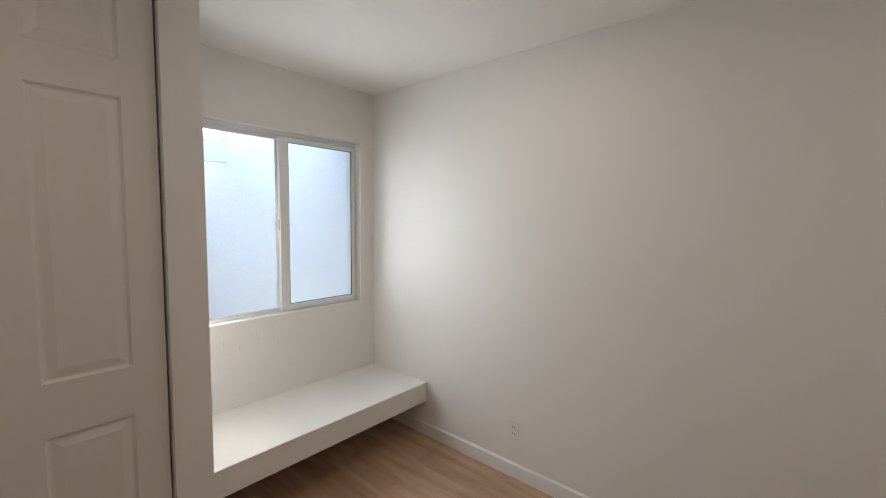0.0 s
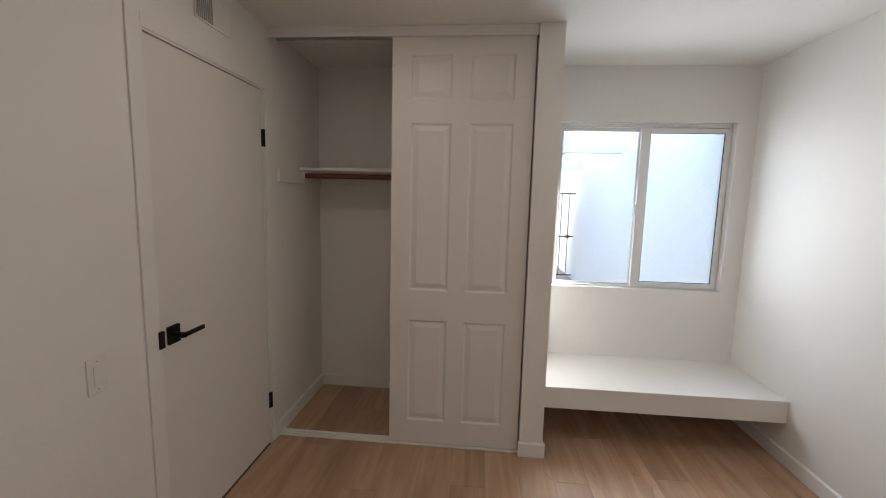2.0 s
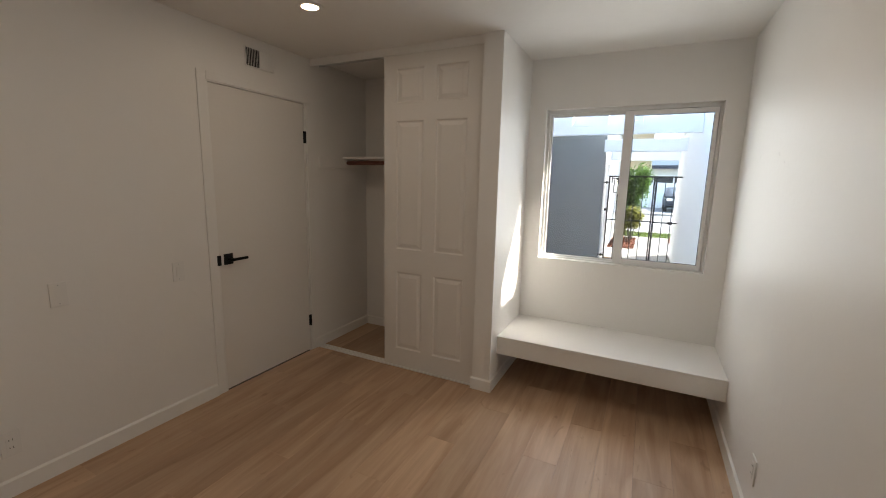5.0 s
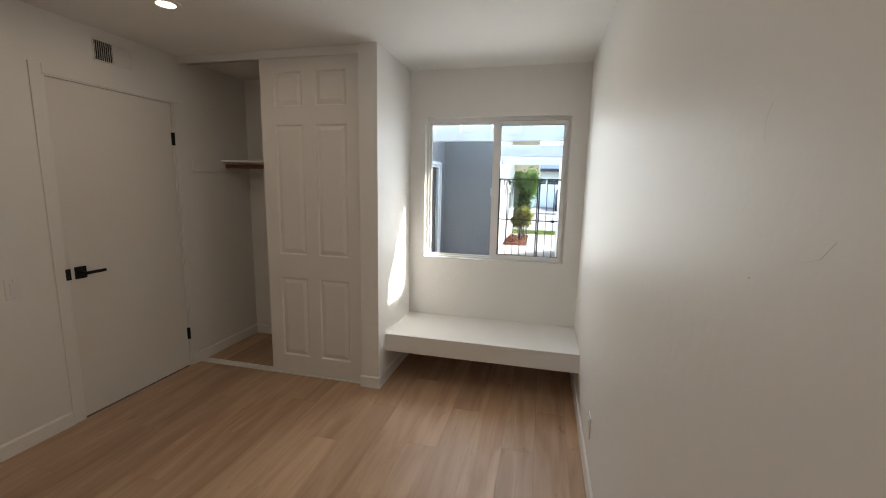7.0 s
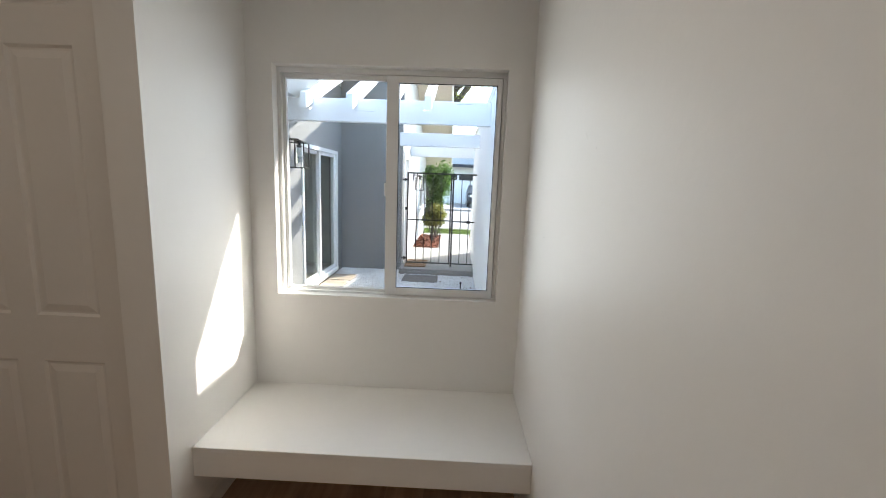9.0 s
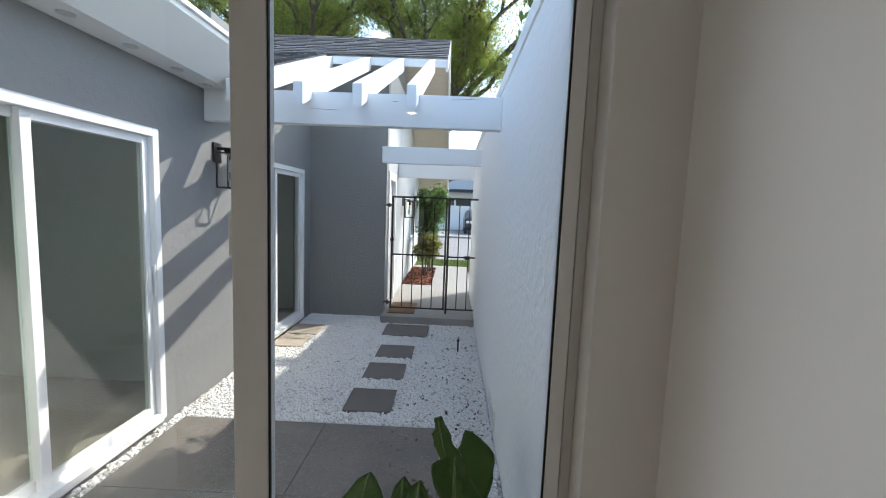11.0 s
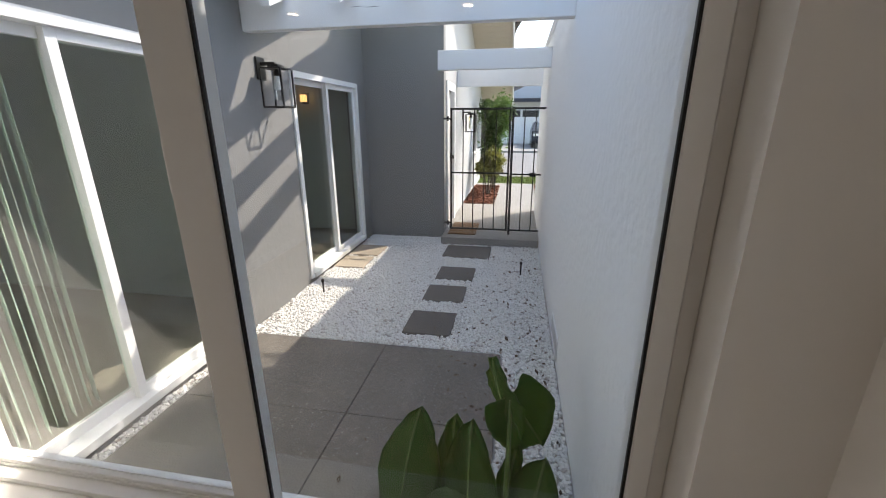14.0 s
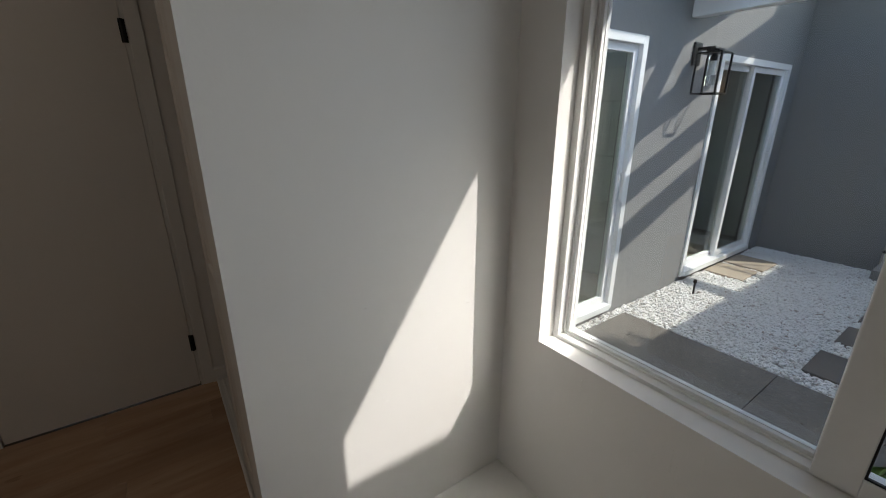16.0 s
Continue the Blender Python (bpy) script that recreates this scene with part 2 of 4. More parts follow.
def tube(bm, a, b, r0, r1=None, sides=10):
    """A tapered round bar from a to b."""
    a, b = Vector(a), Vector(b)
    r1 = r0 if r1 is None else r1
    q = (b - a).to_track_quat("Z", "Y")
    m = Matrix.Translation((a + b) / 2) @ q.to_matrix().to_4x4()
    bmesh.ops.create_cone(bm, cap_ends=True, segments=sides, radius1=r0, radius2=r1, depth=(b - a).length, matrix=m)
    return bm


def thing(name, at, label, category, group="", kind=""):
    ob = new(name)
    ob.empty_display_size = 0.1
    ob.location = at
    ORIGIN[ob] = Vector(at)
    return tagged(ob, label, category, group, kind)


def part(name, bm, material, parent=None, label="", smooth=False):
    """One mesh object under a thing or a part; the bmesh is in world metres."""
    org = ORIGIN[parent] if parent else Vector((0, 0, 0))
    me = bpy.data.meshes.new(name)
    bmesh.ops.translate(bm, verts=bm.verts[:], vec=-org)
    bm.normal_update()
    bm.to_mesh(me)
    bm.free()
    me.materials.append(material)
    if smooth:
        for p in me.polygons:
            p.use_smooth = True
    ob = new(name, me)
    if parent:
        ob.parent = parent
    ORIGIN[ob] = org
    if label:
        tagged(ob, label)
    return ob


def structure(name, bm, material, label, category):
    return tagged(part(name, bm, material), label, category, kind="structure")


def raw(name, verts, faces, material, parent=None):
    me = bpy.data.meshes.new(name)
    me.from_pydata(verts, [], faces)
    me.materials.append(material)
    ob = new(name, me)
    ORIGIN[ob] = Vector((0, 0, 0))
    if parent:
        ob.parent = parent
        ob.location = -ORIGIN[parent]
    return ob

# ---- room: setting ----
SOUTH, NORTH, WEST, EAST, TOP, CLOSET = -1.187, 1.812, -2.495, 1.90, 2.388, -2.535
OUT = -2.600
structure("floor", boxes((OUT, EAST + 0.12, SOUTH - 0.12, NORTH + 0.12, -0.14, -0.012)), SUB, "floor base under the oak planks", "floor")
FLOOR = bpy.data.objects["floor"]
structure("ceiling", boxes((OUT, EAST + 0.12, SOUTH - 0.12, NORTH + 0.2, TOP, TOP + 0.14)), CEIL, "plain white painted ceiling", "ceiling")
structure("wall_south", boxes((OUT, -1.752, SOUTH - 0.12, SOUTH, -0.012, TOP), (-0.935, EAST + 0.12, SOUTH - 0.12, SOUTH, -0.012, TOP), (-1.752, -0.935, SOUTH - 0.12, SOUTH, 2.047, TOP)),
          PAINT, "off-white painted wall with a doorway", "wall")
structure("wall_north", boxes((OUT + 0.0, EAST + 0.12, NORTH, NORTH + 0.2, -0.012, TOP)), PAINT, "off-white satin painted wall", "wall")
structure("wall_east", boxes((EAST, EAST + 0.12, SOUTH, NORTH, -0.012, TOP)), PAINT, "off-white painted wall", "wall")
WY0, WY1, WZ0, WZ1 = 0.546, 1.690, 0.876, 2.021
structure("wall_west", boxes((OUT, CLOSET, SOUTH, 0.30, -0.012, TOP), (OUT, WEST, 0.30, WY0, -0.012, TOP), (OUT, WEST, WY1, NORTH, -0.012, TOP),
                             (OUT, WEST, WY0, WY1, -0.012, WZ0), (OUT, WEST, WY0, WY1, WZ1, TOP)), PAINT, "off-white painted outer wall with a window opening", "wall")
structure("wall_pier", boxes((CLOSET, -1.80, 0.284, 0.416, -0.012, TOP)), PAINT, "off-white pier wall between closet and window alcove", "wall")


def baseboard(x0, x1, y0, y1, face):
    """A skirting with a bevelled top; face is the side that looks into the room."""
    bm = bmesh.new()
    vs = box(bm, x0, x1, y0, y1, 0.0, 0.086)
    for v in vs:
        if v.co.z > 0.08:
            if face == "+y" and v.co.y > (y0 + y1) / 2: v.co.z -= 0.010; v.co.y -= 0.003
            if face == "-y" and v.co.y < (y0 + y1) / 2: v.co.z -= 0.010; v.co.y += 0.003
            if face == "+x" and v.co.x > (x0 + x1) / 2: v.co.z -= 0.010; v.co.x -= 0.003
            if face == "-x" and v.co.x < (x0 + x1) / 2: v.co.z -= 0.010; v.co.x += 0.003
    structure("baseboard", bm, TRIM, "white painted baseboard", "baseboard")


B = 0.013
baseboard(-0.872, EAST, SOUTH, SOUTH + B, "+y")
baseboard(CLOSET, -1.80, SOUTH, SOUTH + B, "+y")
baseboard(CLOSET, CLOSET + B, SOUTH + B, 0.284, "+x")
baseboard(WEST, EAST, NORTH - B, NORTH, "-y")
baseboard(WEST, WEST + B, 0.416 + B, NORTH - B, "+x")
baseboard(WEST, -1.80, 0.416, 0.416 + B, "+y")
baseboard(-1.80, -1.80 + B, 0.276, 0.416 + B, "+x")
baseboard(EAST - B, EAST, SOUTH + B, NORTH - B, "-x")

# ---- hinged door with casing ----
def hinged_door():
    d = tagged(new("door_1"), "plain white flush door, closed, with black lever and hinges", "door", kind="structure")
    ORIGIN[d] = Vector((0, 0, 0))
    part("slab", boxes((-1.738, -0.950, SOUTH - 0.043, SOUTH - 0.005, 0.008, 2.036), bevel=0.002), DOORW, d)
    part("casing", boxes((-0.933, -0.874, SOUTH, SOUTH + 0.009, 0, 2.100), bevel=0.003), TRIM, d)
    part("casing", boxes((-1.812, -0.9335, SOUTH, SOUTH + 0.0085, 2.046, 2.0995), bevel=0.003), TRIM, d)
    part("casing", boxes((-1.812, -1.756, SOUTH, SOUTH + 0.009, 0, 2.0455), bevel=0.003), TRIM, d)
    part("jamb", boxes((-1.752, -1.741, SOUTH - 0.12, SOUTH + 0.003, 0, 2.047)), TRIM, d)
    part("jamb", boxes((-0.946, -0.935, SOUTH - 0.12, SOUTH + 0.003, 0, 2.047)), TRIM, d)
    part("jamb", boxes((-1.741, -0.946, SOUTH - 0.12, SOUTH + 0.003, 2.039, 2.047)), TRIM, d)
    # unseen strips added to block sky light leaking round the slab
    part("door_stop", boxes((-1.741, -1.728, SOUTH - 0.056, SOUTH - 0.0435, 0, 2.039)), TRIM, d)
    part("door_stop", boxes((-0.959, -0.946, SOUTH - 0.056, SOUTH - 0.0435, 0, 2.039)), TRIM, d)
    part("door_stop", boxes((-1.728, -0.959, SOUTH - 0.056, SOUTH - 0.0435, 2.026, 2.039)), TRIM, d)
    for z in (1.783, 0.271):
        h = boxes((-1.752, -1.728, SOUTH - 0.004, SOUTH + 0.0045, z - 0.046, z + 0.046))
        tube(h, (-1.740, SOUTH + 0.006, z - 0.046), (-1.740, SOUTH + 0.006, z + 0.046), 0.0065)
        part("hinge", h, BLACK, d, "matte black hinge")
    part("strike_plate", boxes((-0.950, -0.926, SOUTH + 0.001, SOUTH + 0.016, 0.886, 0.952), bevel=0.001), BLACK, d, "matte black strike plate")
    hd = part("door_handle", boxes((-1.044, -0.981, SOUTH - 0.004, SOUTH + 0.006, 0.882, 0.955), bevel=0.002), BLACK, d, "matte black square rose")
    neck = bmesh.new()
    tube(neck, (-1.012, SOUTH + 0.006, 0.918), (-1.012, SOUTH + 0.052, 0.918), 0.011, sides=14)
    part("neck", neck, BLACK, hd)
    part("lever", boxes((-1.128, -1.000, SOUTH + 0.040, SOUTH + 0.052, 0.908, 0.926), bevel=0.003), BLACK, hd)


hinged_door()
structure("wall_hall", boxes((-2.7, 0.2, SOUTH - 1.32, SOUTH - 1.2, -0.012, TOP)), PAINT, "off-white hall wall behind the door", "wall")
structure("floor_hall", boxes((-2.7, 0.2, SOUTH - 1.32, SOUTH - 0.12, -0.14, 0.0)), SUB, "hall floor behind the door", "floor")

# ---- closet ----
def six_panel_door(name, x, y0, y1, label):
    d = thing(name, (x, (y0 + y1) / 2, 0.012), label, "closet door", "closet sliding doors")
    w, z0, z1, t = y1 - y0, 0.012, 2.352, 0.034
    ys = [(y0 + 0.105 * w / 0.755, y0 + 0.325 * w / 0.755), (y0 + 0.423 * w / 0.755, y0 + 0.655 * w / 0.755)]
    zs = [(0.155, 0.772), (0.950, 1.886), (2.010, 2.243)]
    bm = bmesh.new()
    f = x + t / 2
    # stiles, rails and back, then the sunk mouldings and raised fields
    ycuts = [y0, ys[0][0], ys[0][1], ys[1][0], ys[1][1], y1]
    zcuts = [z0, *[v for p in zs for v in p], z1]
    box(bm, f - t, f - 0.012, y0, y1, z0, z1)
    for i in range(5):
        for j in range(7):
            if not (i in (1, 3) and j in (1, 3, 5)):
                box(bm, f - 0.012, f, ycuts[i], ycuts[i + 1], zcuts[j], zcuts[j + 1])
    part("frame", bm, DOORW, d)
    for a, b in ys:
        for c, e in zs:
            pm = bmesh.new()
            rings = [(0.0, -0.0002), (0.009, -0.0085), (0.016, -0.0085), (0.042, -0.0015)]
            loops = []
            for inset, depth in rings:
                loops.append([pm.verts.new((f + depth, yy, zz)) for yy, zz in ((a + inset, c + inset), (b - inset, c + inset), (b - inset, e - inset), (a + inset, e - inset))])
            for p, q in zip(loops, loops[1:]):
                for k in range(4):
                    pm.faces.new((p[k], p[(k + 1) % 4], q[(k + 1) % 4], q[k]))
            pm.faces.new(loops[-1])
            part("panel", pm, DOORW, d)
    return d


six_panel_door("sliding_door", -1.850, -0.492, 0.276, "white moulded six-panel sliding closet door")
six_panel_door("sliding_door", -1.897, -0.485, 0.281, "white six-panel sliding closet door parked behind another")
tr = thing("closet_track", (-1.86, -0.45, TOP), "pale metal double track and fascia over the closet opening", "track")
part("fascia", boxes((-1.826, -1.818, SOUTH, 0.284, 2.334, TOP - 0.001)), TRIM, tr)
part("channel", boxes((-1.925, -1.8265, SOUTH, 0.284, 2.366, TOP - 0.001), (-1.876, -1.872, SOUTH, 0.284, 2.352, 2.366), (-1.925, -1.921, SOUTH, 0.284, 2.352, 2.366)), ALU, tr)
tb = thing("floor_track", (-1.86, -0.45, 0), "white low floor guide for the sliding doors", "track")
part("base", boxes((-1.878, -1.818, SOUTH + B, 0.284, 0.0005, 0.004)), TRIM, tb)
for x in (-1.822, -1.848, -1.874):
    part("rail", boxes((x - 0.006, x + 0.006, SOUTH + B, 0.284, 0.004, 0.011), bevel=0.002), TRIM, tb)
sh = thing("closet_shelf", (-2.36, -0.45, 1.64), "white closet shelf with cleats on the wall", "shelf")
part("board", boxes((CLOSET, -2.195, SOUTH, 0.284, 1.640, 1.658), bevel=0.002), TRIM, sh)
part("cleat", boxes((CLOSET, -1.888, SOUTH, SOUTH + 0.018, 1.552, 1.6395), bevel=0.003), TRIM, sh)
part("cleat", boxes((CLOSET, -1.95, 0.254, 0.284, 1.552, 1.6395), bevel=0.003), TRIM, sh)
part("cleat", boxes((CLOSET, CLOSET + 0.018, SOUTH + 0.018, 0.254, 1.552, 1.6395), bevel=0.003), TRIM, sh)
rod = thing("closet_rod", (-2.225, -0.45, 1.605), "dark red-brown wooden hanging rod under the shelf", "rod")
part("pole", tube(bmesh.new(), (-2.225, SOUTH + 0.018, 1.606), (-2.225, 0.254, 1.606), 0.0165, sides=18), ROD, rod, smooth=False)
for y in (SOUTH + 0.019, 0.243):
    part("socket", tube(bmesh.new(), (-2.225, y, 1.606), (-2.225, y + 0.010, 1.606), 0.026, sides=18), TRIM, rod)
part("hook", boxes((-2.245, -2.205, -0.50, -0.485, 1.585, 1.6395), bevel=0.003), TRIM, rod)

# ---- bench in the alcove ----
bench = thing("window_bench", (-2.2, 1.1, 0.24), "white painted built-in box bench under the window", "bench")
part("top", boxes((WEST, -1.928, 0.416, NORTH, 0.352, 0.372), bevel=0.003), TRIM, bench)
part("front", boxes((-1.950, -1.931, 0.416, NORTH, 0.238, 0.3515), bevel=0.002), TRIM, bench)
part("underside", boxes((WEST, -1.951, 0.416, NORTH, 0.238, 0.2565)), TRIM, bench)

# ---- window ----
def slider_window():
    w = tagged(new("window_1"), "white vinyl sliding window with two clear panes", "window", kind="structure")
    ORIGIN[w] = Vector((0, 0, 0))
    # outer frame, set back from the wall's face
    xi, xo, a = -2.550, -2.605, 0.018
    part("frame_jamb", boxes((xo, xi, WY0, WY0 + a, WZ0, WZ1), (xo, xi - 0.022, WY0 + a, WY0 + a + 0.007, WZ0 + 0.016, WZ1 - 0.02), bevel=0.0015), VINYL, w)
    part("frame_jamb", boxes((xo, xi, WY1 - a, WY1, WZ0, WZ1), (xo, xi - 0.022, WY1 - a - 0.007, WY1 - a, WZ0 + 0.016, WZ1 - 0.02), bevel=0.0015), VINYL, w)
    part("frame_head", boxes((xo, xi, WY0 + a, WY1 - a, WZ1 - 0.026, WZ1), (xo, xi - 0.022, WY0 + a, WY1 - a, WZ1 - 0.036, WZ1 - 0.026), bevel=0.0015), VINYL, w)
    part("window_sill", boxes((xo, xi, WY0 + a, WY1 - a, WZ0, WZ0 + 0.010), (xo, xi - 0.022, WY0 + a, WY1 - a, WZ0 + 0.010, WZ0 + 0.016), bevel=0.0015), VINYL, w)
    # the fixed light with slim beads, then the sliding sash in front of it
    for x, h, gx, y0, y1, z0, z1, left, right, low, high, g in ((-2.588, 0.014, -2.588, 0.571, 1.112, 0.892, 1.985, 0.010, 0.016, 0.008, 0.012, 0.0015),
                                                            (-2.556, 0.017, -2.546, 1.100, 1.668, 0.887, 1.990, 0.059, 0.024, 0.034, 0.032, 0.003)):
        gy0, gy1, gz0, gz1 = y0 + left, y1 - right, z0 + low, z1 - high
        sash = part("sash", boxes((x - h, x + h, y0, gy0, z0, z1), (x - h, x + h, gy1, y1, z0, z1), (x - h, x + h, gy0, gy1, z0, gz0), (x - h, x + h, gy0, gy1, gz1, z1), bevel=0.0018), VINYL, w)
        part("gasket", boxes((gx - 0.0035, gx + 0.0035, gy0, gy0 + g, gz0, gz1), (gx - 0.0035, gx + 0.0035, gy1 - g, gy1, gz0, gz1), (gx - 0.0035, gx + 0.0035, gy0 + g, gy1 - g, gz0, gz0 + g), (gx - 0.0035, gx + 0.0035, gy0 + g, gy1 - g, gz1 - g, gz1)), GASKET if g > 0.002 else VINYL, sash, "black glazing gasket" if g > 0.002 else "white glazing bead")
        pane = part("pane", boxes((gx - 0.002, gx + 0.002, gy0 + 0.001, gy1 - 0.001, gz0 + 0.001, gz1 - 0.001)), GLASS, sash, "clear glass")
        pane.visible_shadow = False
    part("outer_stop", boxes((-2.606, -2.586, 1.654, 1.672, 0.892, 1.985)), VINYL, w)
    part("latch", boxes((-2.562, -2.548, 1.089, 1.0995, 1.40, 1.47), bevel=0.004), VINYL, w, "small white sash latch")


slider_window()

# ---- fixtures ----
def wall_plate(name, x0, x1, z0, z1, side, label, category, detail):
    """A cover plate on the south or north wall."""
    y, s = (SOUTH, 1) if side == "south" else (NORTH, -1)
    p = thing(name, ((x0 + x1) / 2, y, (z0 + z1) / 2), label, category)
    def yb(a, b):
        return (y + a, y + b) if s > 0 else (y - b, y - a)
    part("cover", boxes((x0, x1, *yb(0, 0.006), z0, z1), bevel=0.002), PLASTIC, p)
    cx, cz = (x0 + x1) / 2, (z0 + z1) / 2
    if detail == "switch":
        part("rocker", boxes((cx - 0.016, cx + 0.016, *yb(0.006, 0.010), cz - 0.032, cz + 0.032), bevel=0.0015), PLASTIC, p)
    if detail == "outlet":
        part("insert", boxes((cx - 0.017, cx + 0.017, *yb(0.006, 0.008), cz - 0.034, cz + 0.034), bevel=0.001), PLASTIC, p)
        for dz in (-0.019, 0.019):
            for dx, h in ((-0.006, 0.005), (0.006, 0.004)):
                part("slot", boxes((cx + dx - 0.0012, cx + dx + 0.0012, *yb(0.008, 0.0083), cz + dz - h, cz + dz + h)), SLOT, p)
    if detail in ("blank", "switch"):
        for dz in (-0.045, 0.045):
            part("screw", tube(bmesh.new(), (cx, y + s * 0.006, cz + dz), (cx, y + s * 0.0068, cz + dz), 0.003, sides=8), ALU, p)


wall_plate("light_switch", -0.714, -0.644, 0.838, 0.955, "south", "white rocker light switch on the wall beside the door", "switch", "switch")
wall_plate("blank_plate", -0.148, -0.078, 0.834, 0.951, "south", "painted-over blank cover plate on the wall", "wall plate", "blank")
wall_plate("wall_outlet", 0.088, 0.158, 0.194, 0.312, "south", "white electrical outlet low on the wall", "outlet", "outlet")
wall_plate("wall_outlet", -1.276, -1.204, 0.222, 0.336, "north", "white electrical outlet low on the satin wall", "outlet", "outlet")

vent = thing("air_vent", (-1.34, SOUTH, 2.26), "white wall register with vertical louvres above the door", "vent")
V0, V1, VZ0, VZ1 = -1.457, -1.221, 2.197, 2.323
part("frame", boxes((V0, V0 + 0.006, SOUTH, SOUTH + 0.010, VZ0, VZ1), (V1 - 0.006, V1, SOUTH, SOUTH + 0.010, VZ0, VZ1), (V0 + 0.006, V1 - 0.006, SOUTH, SOUTH + 0.010, VZ0, VZ0 + 0.006), (V0 + 0.006, V1 - 0.006, SOUTH, SOUTH + 0.010, VZ1 - 0.006, VZ1), bevel=0.002), TRIM, vent)
# no duct is cut: a black plate paints the shade between the louvres
part("backing", boxes((V0 + 0.006, V1 - 0.006, SOUTH + 0.0003, SOUTH + 0.0018, VZ0 + 0.006, VZ1 - 0.006)), SLOT, vent, "black plate painting in the duct's shade behind the louvres")
for k in range(18):
    x = V0 + 0.011 + k * 0.0126
    ang = radians(38 if k < 9 else -38)
    bm = bmesh.new()
    box(bm, x - 0.0011, x + 0.0011, SOUTH + 0.002, SOUTH + 0.015, VZ0 + 0.006, VZ1 - 0.006, rot=Matrix.Rotation(ang, 3, "Z"))
    part("louvre", bm, TRIM, vent)

for lx, ly in DOWNLIGHTS:
    dl = thing("downlight", (lx, ly, TOP), "round recessed ceiling downlight, lit warm white", "ceiling light", "ceiling downlights")
    ring = bmesh.new()
    va = [[ring.verts.new((lx + r * math.cos(a), ly + r * math.sin(a), z)) for a in [k * math.tau / 32 for k in range(32)]] for r, z in ((0.046, TOP - 0.001), (0.047, TOP - 0.006), (0.072, TOP - 0.004), (0.075, TOP - 0.0005))]
    for p, q in zip(va, va[1:]):
        for k in range(32):
            ring.faces.new((p[k], p[(k + 1) % 32], q[(k + 1) % 32], q[k]))
    part("trim_ring", ring, TRIM, dl)
    lens = bmesh.new()
    bmesh.ops.create_circle(lens, cap_ends=True, segments=32, radius=0.046, matrix=Matrix.Translation((lx, ly, TOP - 0.002)) @ Matrix.Rotation(math.pi, 4, "X"))
    part("lens", lens, LED, dl, "glowing lens")
# ---- courtyard: setting ----
G = -0.112
YL, YR = -0.54, 1.822
structure("ground", boxes((-400, 200, -300, 300, -0.6, G - 0.045)), GROUND, "bare ground reaching to the horizon", "ground")
structure("gravel_bed", boxes((-7.36, OUT, YL, YR, G - 0.045, G - 0.022)), DIRT, "soil bed under the white gravel", "ground")
structure("wall_outer_skin", boxes((OUT - 0.006, OUT, -0.54, WY0, -0.2, 2.36), (OUT - 0.006, OUT, WY1, YR, -0.2, 2.36), (OUT - 0.006, OUT, WY0, WY1, -0.2, WZ0), (OUT - 0.006, OUT, WY0, WY1, WZ1, 2.36)), WHITE_ST, "white stucco outer face around the window", "wall")
eave = thing("own_eave", (-2.9, 0.6, 2.36), "white roof eave over the window", "eave")
part("soffit", boxes((-3.025, OUT, -0.10, 2.1, 2.352, 2.375)), WHITE_EXT, eave)
part("fascia", boxes((-3.05, -3.026, -0.10, 2.1, 2.345, 2.55)), WHITE_EXT, eave)
part("roof", boxes((-3.035, OUT, -0.10, 2.1, 2.551, 2.575), (OUT, 2.3, -1.6, 2.3, 2.54, 2.60)), SHINGLE, eave)


def holed_wall(name, axis_y, thick, x0, x1, z0, z1, holes, material, label):
    """A wall along x with its face at axis_y and openings (xa, xb, za, zb)."""
    bm, x = bmesh.new(), x0
    ya, yb = axis_y - thick, axis_y
    for a, b, c, d in sorted(holes):
        box(bm, x, a, ya, yb, z0, z1)
        box(bm, a, b, ya, yb, z0, c)
        box(bm, a, b, ya, yb, d, z1)
        x = b
    box(bm, x, x1, ya, yb, z0, z1)
    return structure(name, bm, material, label, "wall")


SD = [(-4.632, -2.975, -0.075, 1.940), (-7.362, -5.762, -0.075, 1.918)]
holed_wall("wall_patio", YL, 0.14, -7.80, OUT, -0.2, 2.42, SD, GREY, "grey stucco wall with two glazed sliding doors")
structure("wall_nook", boxes((-7.80, -7.656, YL, 0.53, -0.2, 3.30)), GREY, "grey stucco end wall of the courtyard", "wall")
structure("wall_patio_upper", boxes((-7.80, -5.30, YL - 0.14, YL - 0.004, 2.42, 3.0)), GREY, "grey stucco upper wall under the far roof", "wall")
holed_wall("wall_entry", 0.53, 0.14, -13.3, -7.80, -0.2, 3.5, [(-8.52, -7.86, -0.02, 1.93), (-13.0, -10.9, 0.72, 1.70)], PALE_ST, "pale stucco side wall with an entry door")
structure("wall_garden", boxes((-9.25, OUT, YR, YR + 0.16, -0.2, 2.40)), WHITE_ST, "white stucco garden wall", "wall")
structure("trim_coping", boxes((-9.25, OUT, YR - 0.012, YR + 0.17, 2.40, 2.50), bevel=0.006), WHITE_EXT, "white coping board on the garden wall", "trim")

